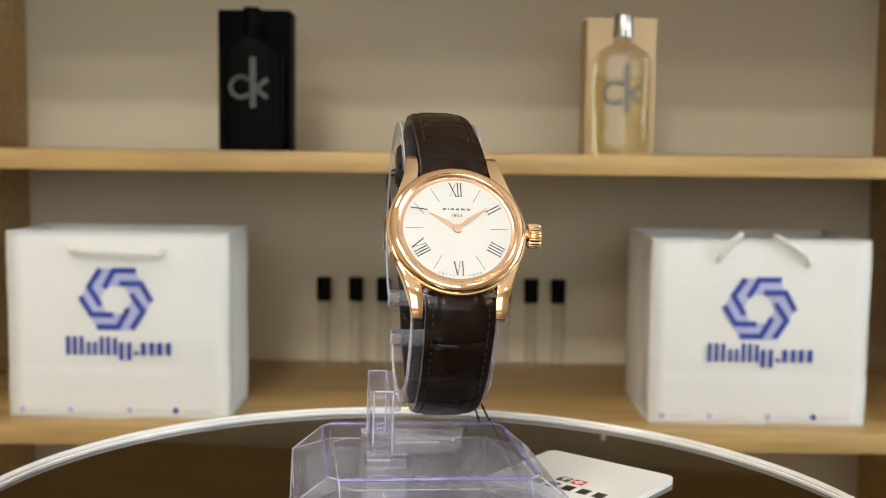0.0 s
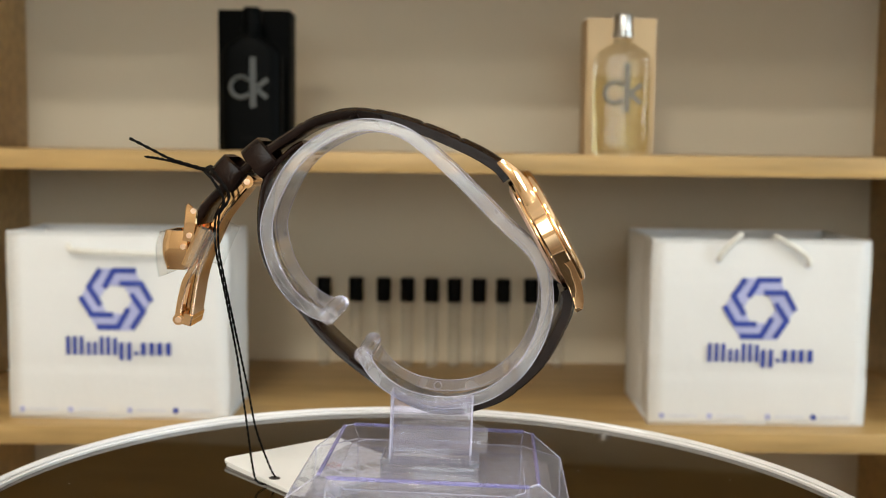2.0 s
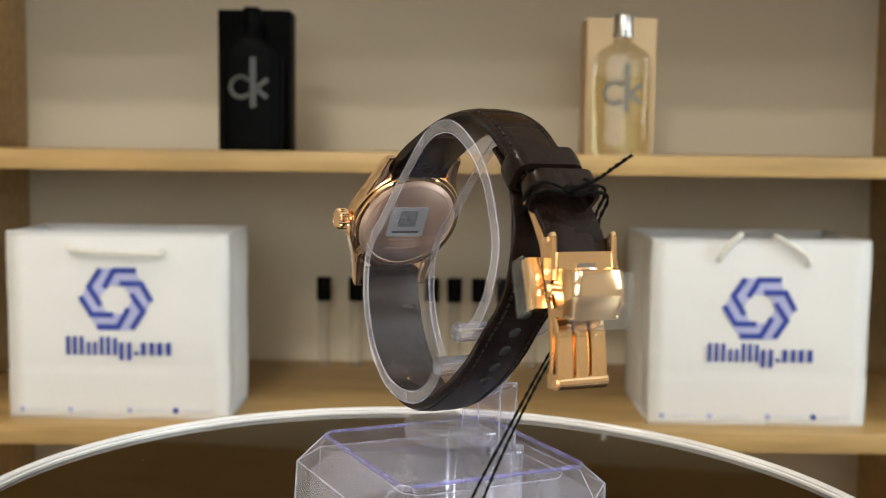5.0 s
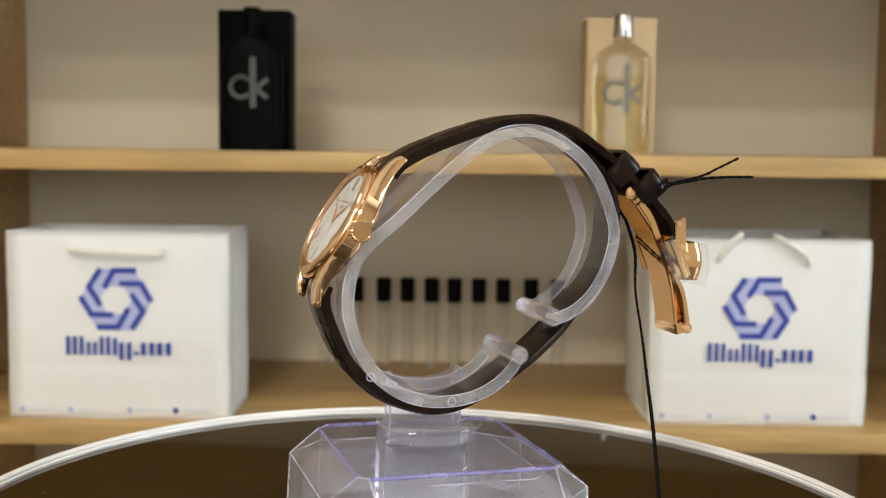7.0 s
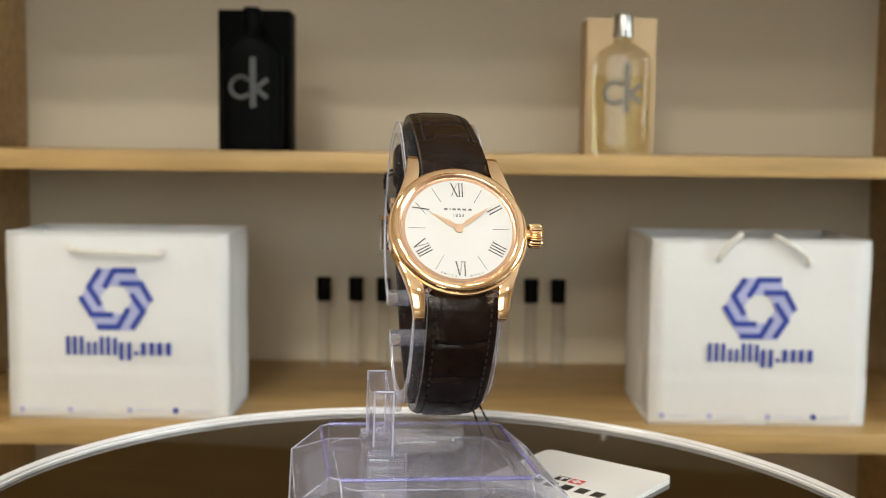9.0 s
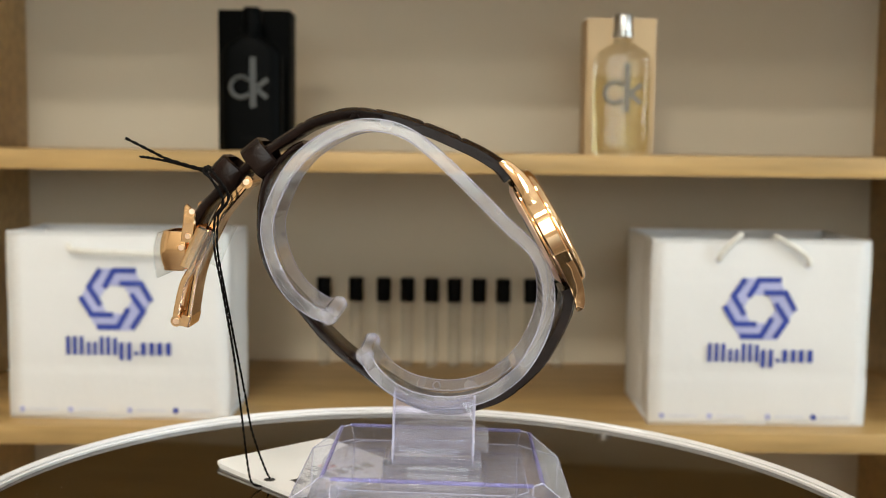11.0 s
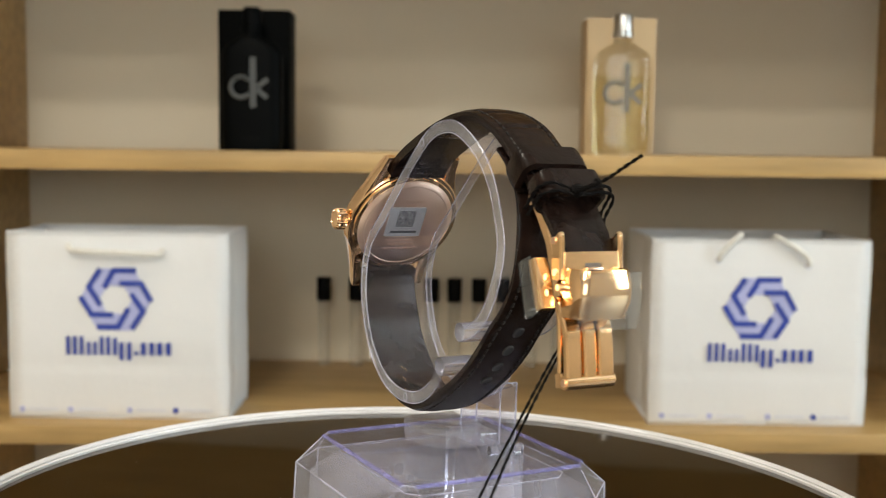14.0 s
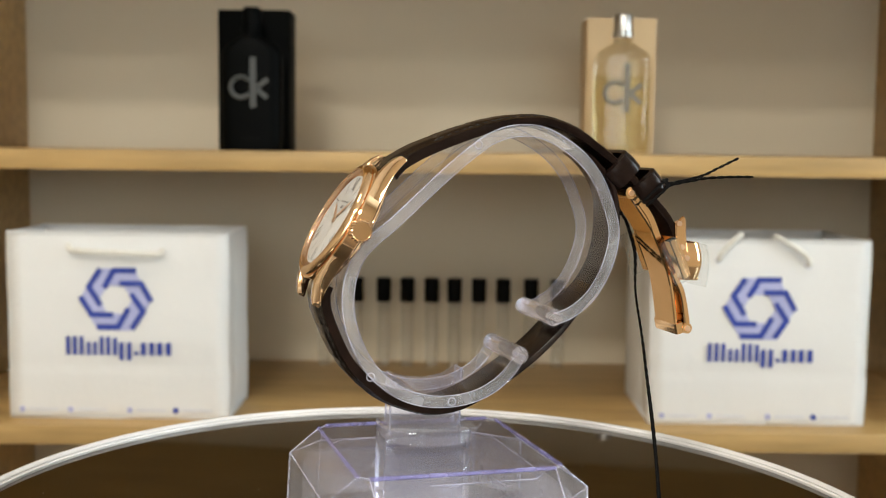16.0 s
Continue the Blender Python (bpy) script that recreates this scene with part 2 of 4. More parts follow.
def tube(pts, radius, sides=8):
    """A round tube along 3D points."""
    pts = [Vector(p) for p in pts]
    rings = []
    side = None
    for i, p in enumerate(pts):
        d = (pts[min(i + 1, len(pts) - 1)] - pts[max(i - 1, 0)]).normalized()
        if side is None:
            side = d.orthogonal().normalized()
        side = (side - d * side.dot(d)).normalized()
        other = d.cross(side)
        rings.append([p + radius * (math.cos(a) * side + math.sin(a) * other) for a in [2 * math.pi * k / sides for k in range(sides)]])
    return loft(rings)


def rounded(w, h, r, n=5, cx=0.0, cy=0.0):
    out = []
    for sx, sy, a0 in ((1, 1, 0), (-1, 1, 90), (-1, -1, 180), (1, -1, 270)):
        for k in range(n + 1):
            a = radians(a0 + 90 * k / n)
            out.append((cx + sx * (w / 2 - r) + r * math.cos(a), cy + sy * (h / 2 - r) + r * math.sin(a)))
    return out


def lettering(name, text, size, mat, parent, m, depth=0.00003, label="", spacing=1.0):
    c = bpy.data.curves.new(name, "FONT")
    c.body, c.size, c.extrude, c.align_x, c.align_y, c.resolution_u, c.space_character = text, size, depth, "CENTER", "CENTER", 3, spacing
    tmp = bpy.data.objects.new(name, c)
    scene.collection.objects.link(tmp)
    me = bpy.data.meshes.new_from_object(tmp.evaluated_get(bpy.context.evaluated_depsgraph_get()))
    bpy.data.objects.remove(tmp)
    me.materials.clear()
    me.materials.append(mat)
    ob = new(name, me)
    ob.parent, ob.matrix_basis = parent, m
    if label:
        ob["label"] = label
    return ob


MM = 0.001
DISC_Z = -74.6


def at_mm(u, w, z):
    """A point of the turntable's things, in millimetres from the eye's level, as a local point on the disc."""
    return Vector((u * MM, w * MM, (z - DISC_Z) * MM))


# ---- room ----
def structure(name, bm, mat, label, smooth=False):
    return tagged(part(name, bm, mat, smooth=smooth), label, "", "", "structure")


# unseen room shell; floor, wall and ceiling tones are set for bounce light
structure("floor", box(-2.6, 2.6, -3.2, 1.5, -0.05, 0.0), M_FLOOR, "unseen beige floor, toned to bounce light")
structure("ceiling", box(-2.6, 2.6, -3.2, 1.5, 2.7, 2.8), M_CEIL, "plain off-white ceiling")
structure("wall_back", box(-2.6, 2.6, 1.40, 1.5, 0.0, 2.7), M_PAINT, "plain beige wall behind the shelves")
# rear opening and its glowing panel are added to fill the lower shelf
wall_rear = bmesh.new()
box(-2.6, -0.85, -3.3, -3.2, 0.0, 2.7, bm=wall_rear)
box(1.05, 2.6, -3.3, -3.2, 0.0, 2.7, bm=wall_rear)
box(-0.85, 1.05, -3.3, -3.2, 0.0, 0.95, bm=wall_rear)
box(-0.85, 1.05, -3.3, -3.2, 2.25, 2.7, bm=wall_rear)
structure("wall_rear", wall_rear, M_PAINT, "plain beige wall with an opening added for fill light")
structure("backdrop_rear", box(-1.0, 1.2, -3.36, -3.34, 0.85, 2.35), M_OPENING_GLOW, "added glowing panel behind the rear wall opening")
structure("wall_left", box(-2.7, -2.6, -3.3, 1.5, 0.0, 2.7), M_PAINT, "plain beige wall")
wall_right = bmesh.new()
box(2.6, 2.7, -3.3, -0.75, 0.0, 2.7, bm=wall_right)
box(2.6, 2.7, 0.35, 1.5, 0.0, 2.7, bm=wall_right)
box(2.6, 2.7, -0.75, 0.35, 0.0, 1.0, bm=wall_right)
box(2.6, 2.7, -0.75, 0.35, 2.3, 2.7, bm=wall_right)
structure("wall_right", wall_right, M_PAINT, "plain beige wall with a window opening")
structure("backdrop", box(2.72, 2.74, -0.9, 0.5, 0.9, 2.4), M_OPENING_GLOW, "bright daylight outside the window")


def ceiling_light(x, y, sx, sy):
    t = thing("ceiling_light", "white light panel added on the unseen ceiling", "ceiling light", "ceiling lights", Matrix.Translation((x, y, 2.66)))
    f = bmesh.new()
    for a, b, c, d in ((-sx / 2 - .03, sx / 2 + .03, sy / 2, sy / 2 + .03), (-sx / 2 - .03, sx / 2 + .03, -sy / 2 - .03, -sy / 2), (-sx / 2 - .03, -sx / 2, -sy / 2, sy / 2), (sx / 2, sx / 2 + .03, -sy / 2, sy / 2)):
        box(a, b, c, d, 0.0, 0.04, bm=f)
    part("frame", f, M_RIM, t)
    part("diffuser", box(-sx / 2, sx / 2, -sy / 2, sy / 2, 0.02, 0.03), M_GLOW, t)


# panels for those lamps; all but the first belong to the added fill
ceiling_light(-0.42, -1.4, 0.5, 0.25)
ceiling_light(-0.9, 0.05, 0.3, 0.3)
ceiling_light(-0.6, -2.5, 0.6, 0.5)
ceiling_light(1.3, -2.4, 0.4, 0.4)

# ---- shelf unit ----
SHELF_Y0, SHELF_Y1 = 1.0, 1.325
UPPER = EYE.z - 0.0040
LOWER = EYE.z - 0.2600
shelf = thing("shelf_unit", "tall light oak shelf unit with greige back panel", "shelf unit", m=Matrix.Translation((0, 0, 0)))
part("side_panel", box(-0.522, -0.503, SHELF_Y0, SHELF_Y1, 0, 2.3, 0.0008), M_OAK, shelf)
part("side_panel", box(0.513, 0.532, SHELF_Y0, SHELF_Y1, 0, 2.3, 0.0008), M_OAK, shelf)
part("back_panel", box(-0.53, 0.54, SHELF_Y1 + 0.0005, SHELF_Y1 + 0.008, 0, 2.3), M_BACK, shelf, "greige laminate back panel")
for z in (UPPER, LOWER, UPPER + 0.252, UPPER + 0.51, UPPER + 0.77, UPPER + 1.03, LOWER - 0.256, LOWER - 0.512, LOWER - 0.77):
    part("shelf_board", box(-0.5025, 0.5125, SHELF_Y0 - 0.001, SHELF_Y1, z - 0.0185, z, 0.0008), M_OAK, shelf)


def shop_bag(x0, x1, y0, depth, height, turn, mirror, lift):
    """A paper carrier bag with cord handles and a printed front."""
    w = x1 - x0
    t = thing("paper_bag", "white glossy paper carrier bag with blue print and cord handles", "bag", "paper bags",
              Matrix.Translation(((x0 + x1) / 2, y0, LOWER)) @ pose(0, 0, 0, 0, 0, turn))
    bm = bmesh.new()
    n, k = 14, 36
    h = w / 2
    d = depth

    def wall(a, b):
        rows = []
        for j in range(k + 1):
            f = j / k
            row = []
            for i in range(n + 1):
                g = i / n
                p = Vector(a).lerp(Vector(b), g)
                bulge = 0.0025 * math.sin(math.pi * f) * math.sin(math.pi * g) - 0.0016 * math.exp(-((f - 0.29) / 0.014) ** 2) - 0.0010 * math.exp(-((g - 0.5 - 0.1 * f) / 0.03) ** 2) * (f < 0.33) - 0.0005 * math.exp(-((f - 0.80) / 0.012) ** 2)
                out = Vector((b[1] - a[1], a[0] - b[0], 0)).normalized()
                p = p + out * (bulge + 0.0012 * noise.noise(Vector((p.x * 18, p.y * 18, f * 3))))
                row.append(bm.verts.new((p.x, p.y, f * height)))
            rows.append(row)
        for r0, r1 in zip(rows, rows[1:]):
            for i in range(n):
                bm.faces.new((r0[i], r0[i + 1], r1[i + 1], r1[i]))
    # side gussets fold in towards the top
    wall((-h, 0, 0), (h, 0, 0))
    wall((h, 0, 0), (h - 0.004, d * 0.5, 0))
    wall((h - 0.004, d * 0.5, 0), (h, d, 0))
    wall((h, d, 0), (-h, d, 0))
    wall((-h, d, 0), (-h + 0.004, d * 0.5, 0))
    wall((-h + 0.004, d * 0.5, 0), (-h, 0, 0))
    bm.faces.new([bm.verts.new(p) for p in ((-h, 0, 0.0005), (h, 0, 0.0005), (h, d, 0.0005), (-h, d, 0.0005))])
    bmesh.ops.remove_doubles(bm, verts=bm.verts, dist=0.00005)
    body = part("body", bm, M_PAPER, t, angle=60)
    body.modifiers.new("thick", "SOLIDIFY").thickness = 0.0006
    # folded top band
    part("top_hem", box(-h + 0.001, h - 0.001, -0.0022, -0.0012, height - 0.0012, height + 0.0006), M_PAPER, t)
    # ring mark: a pale six-sided ring with six bent dark bars
    q = 0.000555
    cx, cz = -0.0015, height * 0.612 + lift
    pale = []
    for r in (0.034, 0.0155):
        pale.append([(cx + r * math.cos(radians(60 * i)), cz + r * math.sin(radians(60 * i))) for i in range(6)])
    ringbm = bmesh.new()
    layers = [[ringbm.verts.new((x, y, z)) for x, z in pale[k]] for k, y in ((0, -0.0031), (1, -0.0031), (1, -0.0026), (0, -0.0026))]
    for a, b in zip(layers, layers[1:] + layers[:1]):
        for k in range(6):
            ringbm.faces.new((a[k], a[(k + 1) % 6], b[(k + 1) % 6], b[k]))
    part("print_ring", ringbm, M_PALEBLUE, t, smooth=False)
    for arm in (((-25, -52), (-45, -22), (-25, 10)), ((-19, -20), (-2, -50), (36, -50)), ((7, -28), (44, -28), (61, 3)), ((27, -10), (47, 20), (27, 50)), ((22, 15), (4, 47), (-32, 47)), ((-60, -5), (-41, 26), (-4, 26))):
        b = bmesh.new()
        pts = [Vector((x * q, -z * q)) for x, z in arm]
        n0, n1 = [(Vector((-(e - d).y, (e - d).x))).normalized() for d, e in zip(pts, pts[1:])]
        mid = (n0 + n1) / (1 + n0.dot(n1))
        hw = 4.7 * q
        vs = [[p + n * hw * sg for p, n in zip(pts, (n0, mid, n1))] for sg in (1, -1)]
        out = vs[0] + vs[1][::-1]
        merge(b, prism([(v.x, v.y) for v in out], 0.0032, 0.0037), Matrix.Translation((cx, 0, cz)) @ pose(0, 0, 0, 90, 0, 0))
        part("print_bar", b, M_BLUE, t)
    # word mark as rows of plain bars
    zc, x = height * 0.372 + 0.0025, -0.0490
    for lw, gap, lo, hi in ((0.0165, 0.0032, 0, 0.0175), (0.0095, 0.0028, 0, 0.0120), (0.0098, 0.0028, 0, 0.0175), (0.0034, 0.0024, 0, 0.0165), (0.0115, 0.0028, -0.005, 0.0120), (0.0034, 0.0028, 0, 0.0035), (0.0125, 0.0028, 0, 0.0120), (0.0132, 0, 0, 0.0120)):
        count = max(1, round(lw / 0.0056))
        bar_w = lw / (2 * count - 1) * 1.1
        for k in range(count):
            bx = x + (lw - bar_w) * (k / max(1, count - 1))
            part("print_bar", box(bx, bx + bar_w, -0.0036, -0.0031, zc - 0.007 + lo, zc - 0.007 + hi), M_BLUE, t)
        x += lw + gap
    for i, fx in enumerate((-0.44, -0.22, 0.05, 0.26)):
        part("print_dot", lathe([(0, 0), (0.0028, 0), (0.0028, 0.0004), (0, 0.0004)], 12, Matrix.Translation((fx * w, -0.0026, 0.0088)) @ pose(0, 0, 0, 90)), M_BLUE if i == 3 else M_PALEBLUE, t)
        part("print_line", box(fx * w + 0.006, fx * w + 0.034, -0.0027, -0.0023, 0.0078, 0.0097), M_FAINTBLUE, t)
    for yy, sign in ((-0.004, -1), (d + 0.003, 1)):
        if mirror and sign < 0:
            # this cord has slipped over the rim, so that only its two ends show
            for x0, x1, low, top in ((-0.0415, -0.024, 0.0195, 0.0035), (0.0435, 0.016, 0.0240, 0.0010)):
                ends = [(x0, yy, height - low), (x0 * 0.86 + x1 * 0.14, yy - 0.003, height - low * 0.6), (x1, yy - 0.002, height + top), (x1 * 0.8, 0.006, height + top * 0.5), (x1 * 0.7, 0.014, height - 0.02)]
                part("handle", tube(smooth_line([Vector(p) for p in ends], 0.003), 0.0026, 8), M_CORD, t)
                part("cord_hole", lathe([(0, 0), (0.0036, 0), (0.0036, 0.0006), (0, 0.0006)], 14, Matrix.Translation((x0, -0.0022, height - low)) @ pose(0, 0, 0, 90)), M_FAINTBLUE, t)
            continue
        if mirror:
            pts = [(-0.040, yy, height - 0.018), (-0.02, yy + 0.004, height - 0.012), (0.02, yy + 0.004, height - 0.012), (0.040, yy, height - 0.020)]
        else:
            pts = [(-0.044, yy, height - 0.012), (-0.041, yy + .006 * sign, height - 0.016), (-0.02, yy + .01 * sign, height - 0.0175), (0.02, yy + .01 * sign, height - 0.0185), (0.041, yy + .006 * sign, height - 0.0195), (0.044, yy, height - 0.016)]
        part("handle", tube(smooth_line([Vector(p) for p in pts], 0.003), 0.0026, 8), M_CORD, t)
    return t


shop_bag(-0.4130, -0.2043, 1.027, 0.10, 0.1785, 0, False, 0.0055)
shop_bag(0.1960, 0.4025, 1.030, 0.135, 0.1780, 0, True, 0.0035)


def carton(x, y, w, d, h, mat, label):
    t = thing("perfume_box", label, "box", m=Matrix.Translation((x, y, UPPER)))
    part("carton", box(-w / 2, w / 2, 0, d, 0, h, 0.0008), mat, t)
    return t


def flask(x, y, w, h, glassy, label):
    """A flat hip-flask perfume bottle with a round neck and a screw cap."""
    t = thing("perfume_bottle", label, "bottle", m=Matrix.Translation((x, y, UPPER)))
    d = 0.026
    shape = ((0, 0.90), (0.004, 0.97), (0.01, 1.0), (0.62 * h, 1.0), (0.68 * h, 0.98), (0.72 * h, 0.88), (0.75 * h, 0.70), (0.78 * h, 0.46), (0.80 * h, 0.30), (0.84 * h, 0.25), (0.87 * h, 0.25))
    rings = []
    for z, f in shape:
        dd = min(d, w * f)
        rings.append([(px, py, z) for px, py in rounded(w * f, dd, dd * 0.45, 4)])
    part("body", loft(rings), M_FLASK if glassy else M_BLACKGLASS, t)
    if glassy:
        inner = []
        for z, f in ((0.005, 0.88), (0.012, 0.92), (0.55 * h, 0.92), (0.56 * h, 0.92)):
            inner.append([(px, py, z) for px, py in rounded(w * f, d - 0.005, d * 0.35, 4)])
        part("perfume", loft(inner), M_PERFUME, t, "pale yellow perfume")
    cap = M_SILVER if glassy else M_BLACKGLASS
    part("cap", lathe([(0, 0.87 * h), (0.0085, 0.87 * h), (0.009, 0.875 * h), (0.009, 0.985 * h), (0.0078, h), (0, h)], 24), cap, t)
    part("neck_ring", lathe([(0.006, 0.835 * h), (0.0105, 0.84 * h), (0.0105, 0.862 * h), (0.006, 0.867 * h)], 24), cap, t)
    # round mark and stem, plain shapes
    mk = M_PALEPRINT if glassy else M_GREYPRINT
    yy = -d / 2 - 0.0004
    ring = [(0.0100 * math.cos(radians(a)), 0.0100 * math.sin(radians(a))) for a in range(40, 321, 14)]
    pts = [Vector((-0.0085 + px, yy, 0.440 * h + pz)) for px, pz in ring]
    part("print_arc", tube(pts, 0.0024, 6), mk, t)
    part("print_stem", box(0.0, 0.0060, yy - 0.0005, yy + 0.0005, 0.30 * h, 0.65 * h), mk, t)
    for a in (-38, 42):
        b = box(0, 0.0145, -0.0005, 0.0005, -0.0024, 0.0024)
        b.transform(Matrix.Translation((0.0060, yy, 0.435 * h)) @ Matrix.Rotation(radians(a), 4, "Y"))
        part("print_stroke", b, mk, t)
    if not glassy:
        part("print_line", box(-0.009, 0.009, yy - 0.0003, yy + 0.0005, 0.075 * h, 0.10 * h), M_CAP, t)
    return t


carton(-0.1945, 1.115, 0.0716, 0.045, 0.1405, M_BLACKBOX, "black cardboard perfume box standing on the shelf")
flask(-0.191, 1.085, 0.060, 0.139, False, "matt black glass perfume flask before its box")
carton(0.175, 1.115, 0.0697, 0.045, 0.1365, M_KRAFT, "beige cardboard perfume box standing on the shelf")
flask(0.1715, 1.085, 0.055, 0.1365, True, "clear glass perfume flask with silver cap")


def vial(x):
    t = thing("perfume_vial", "slim clear glass sample vial with a black cap", "vial", "row of sample vials", Matrix.Translation((x, 1.292, LOWER)))
    part("glass_tube", lathe([(0, 0.0), (0.0072, 0.0), (0.0078, 0.0015), (0.0078, 0.082), (0.0066, 0.082), (0.0066, 0.002), (0, 0.002)], 20), M_VIAL, t)
    part("cap", lathe([(0, 0.079), (0.0084, 0.079), (0.0086, 0.080), (0.0086, 0.1056), (0.008, 0.1067), (0, 0.1067)], 20), M_CAP, t)


for vial_x in (-0.143, -0.105, -0.072, -0.044, -0.015, 0.012, 0.041, 0.070, 0.103, 0.135):
    vial(vial_x)

# ---- counter and turntable ----
counter = thing("counter", "dark brown wooden display counter", "counter")
part("worktop", box(-0.5, 0.5, -0.45, 0.28, 0.955, 0.985, 0.002), M_COUNTER, counter)
part("cabinet_body", box(-0.48, 0.48, -0.42, 0.26, 0.0, 0.955, 0.002), M_COUNTER, counter)

TURNTABLE = Matrix.Translation(EYE) @ LEAN @ Matrix.Translation((0, 0.21, DISC_Z * MM))
turntable = thing("turntable", "round smoked mirror turntable with a white plastic rim", "turntable")
part("disc", lathe([(0, 0), (0.0932, 0), (0.0932, -0.004), (0, -0.004)], 128), M_DISC, turntable, "smoked mirror disc")
part("rim", lathe([(0.0936, -0.006), (0.0936, 0.0004), (0.0938, 0.0006), (0.0941, 0.0006), (0.0941, 0.0010), (0.0944, 0.0014), (0.0949, 0.0016), (0.0954, 0.0015), (0.0958, 0.0011), (0.0960, 0.0006), (0.0960, -0.0085), (0.0954, -0.0095), (0.0, -0.0095)], 160), M_RIM, turntable, "glossy white raised rim")
specks = bmesh.new()
for _ in range(90):
    a, r = random.uniform(0, 2 * math.pi), 0.090 * math.sqrt(random.uniform(0.05, 1))
    d = random.uniform(0.00004, 0.00011)
    merge(specks, lathe([(0, d), (d, 0.00001), (0, 0)], 5, Matrix.Translation((r * math.cos(a), r * math.sin(a), 0.00001))))
tagged(part("dust_specks", specks, M_CORD, turntable, "pale dust specks"), kind="stuff")
foot = part("drive_base", lathe([(0, -0.0098), (0.080, -0.0098), (0.082, -0.0115), (0.082, -0.038), (0.080, -0.040), (0, -0.040)], 96), M_RIM, turntable, "white turntable base")

# ---- display stand ----
stand = thing("display_stand", "clear acrylic watch stand with a C-shaped ring", "display stand")


def base_outline(u0, u1, w0, w1, c):
    return [(u0 + c, w0), (u1 - c, w0), (u1, w0 + c), (u1, w1 - c), (u1 - c, w1), (u0 + c, w1), (u0, w1 - c), (u0, w0 + c)]


def make_base():
    """A hollow block: eight-sided foot, sloping shoulders, square top."""
    rows = [[at_mm(u, w, z) for u, w in base_outline(-20 - g, 19.3 + g, -21.7 - g, 16.5 + g, c)] for z, g, c in ((-74.55, 6.2, 8.0), (-63.3, 5.9, 8.0), (-58.6, 0.0, 1.8))]
    inner = [[at_mm(u, w, z) for u, w in base_outline(-20 - g, 19.3 + g, -21.7 - g, 16.5 + g, c)] for z, g, c in ((-74.55, 3.5, 6.5), (-64.6, 3.3, 6.5), (-61.2, -2.2, 2.6))]
    bm = bmesh.new()
    o = [[bm.verts.new(p) for p in r] for r in rows]
    i = [[bm.verts.new(p) for p in r] for r in inner]
    n = 8
    for a, b in zip(o, o[1:]):
        for k in range(n):
            bm.faces.new((a[k], a[(k + 1) % n], b[(k + 1) % n], b[k]))
    for a, b in zip(i, i[1:]):
        for k in range(n):
            bm.faces.new((a[k], b[k], b[(k + 1) % n], a[(k + 1) % n]))
    bm.faces.new(o[-1])
    bm.faces.new(i[-1][::-1])
    for k in range(n):
        bm.faces.new((o[0][k], i[0][k], i[0][(k + 1) % n], o[0][(k + 1) % n]))
    return bm, rows, inner


base_bm, rows, inner = make_base()
# side walls take the paler material in place of light refracted through them
base = two_tone(part("base", base_bm, M_BASE, stand, "clear acrylic base block", smooth=False), M_FROST_LIT, 2, 0.25, True)
top = rows[2]
# edge lines: violet tint on four top edges, pale painted glints elsewhere
for k in range(8):
    part("moulded_edge", tube([top[k], top[(k + 1) % 8]], (0.42 if k % 2 == 0 else 0.18) * MM, 6), M_VIOLET if k % 2 == 0 else M_GLINT, base, "violet-tinted acrylic edge" if k % 2 == 0 else "")
    part("moulded_edge", tube([rows[1][k], top[k]], 0.14 * MM, 6), M_GLINT, base)
    part("moulded_edge", tube([rows[1][k], rows[1][(k + 1) % 8]], 0.16 * MM, 6), M_GLINT, base)
    part("inner_edge", tube([inner[2][k], inner[2][(k + 1) % 8]], 0.13 * MM, 5), M_GLINT, base)
    part("moulded_edge", tube([rows[0][k] + Vector((0, 0, 0.0003)), rows[1][k]], 0.2 * MM, 6), M_GLINT, base)

RING = [(-21.0, -33.1), (-24.5, -31.9), (-28.5, -28.9), (-31.6, -24.3), (-33.4, -19), (-33.7, -14.5), (-32.3, -9.8), (-30, -5), (-27, -1.2), (-23.5, 1.6), (-19, 4), (-15, 5),
        (-10.3, 4.7), (-6.5, 3.4), (-3.5, 1.5), (1.6, -2.7), (7, -7.7), (12.8, -13.2), (16, -15.9), (18.8, -18.9), (20.8, -23.8), (21.1, -30), (19.3, -36.3), (15.8, -42),
        (10.6, -46.2), (5.3, -48.1), (0, -48.5), (-5.4, -47.6), (-9.7, -45.5), (-13, -42.5), (-15, -39.2)]


def band(line, w0, w1, thick, inward=1, rim=0.0):
    """A flat band along a line in the u, z plane, thick towards its right-hand (inner) side."""
    rings = []
    for p, nrm in zip(line, normals_2d(line)):
        q = p - nrm * thick * inward
        e = 0.25
        d = (q - p).normalized()
        a, b = p + d * e, q - d * e
        pts = [(p, w0 + e), (p, w1 - e), (a, w1), (b, w1), (q, w1 - e), (q, w0 + e), (b, w0), (a, w0)]
        rings.append([at_mm(v.x, w, v.y) for v, w in pts])
    return loft(rings)


ring_line = smooth_line([Vector(p) for p in RING], 1.0)
ring = two_tone(part("ring", band(ring_line, -8.0, 7.3, 2.2), M_ACRYL, stand, "C-shaped clear acrylic ring"), M_FROST_LIT, 1, 0.6)
for u, z in ((-20.6, -31.7), (-13.8, -39.0)):
    part("end_bead", tube([at_mm(u, -8.2, z), at_mm(u, 7.5, z)], 1.75 * MM, 16), M_BLOCK, ring)


# pale lines paint highlights along the ring's edges
inner_line = [p - n * 2.2 for p, n in zip(ring_line, normals_2d(ring_line))]
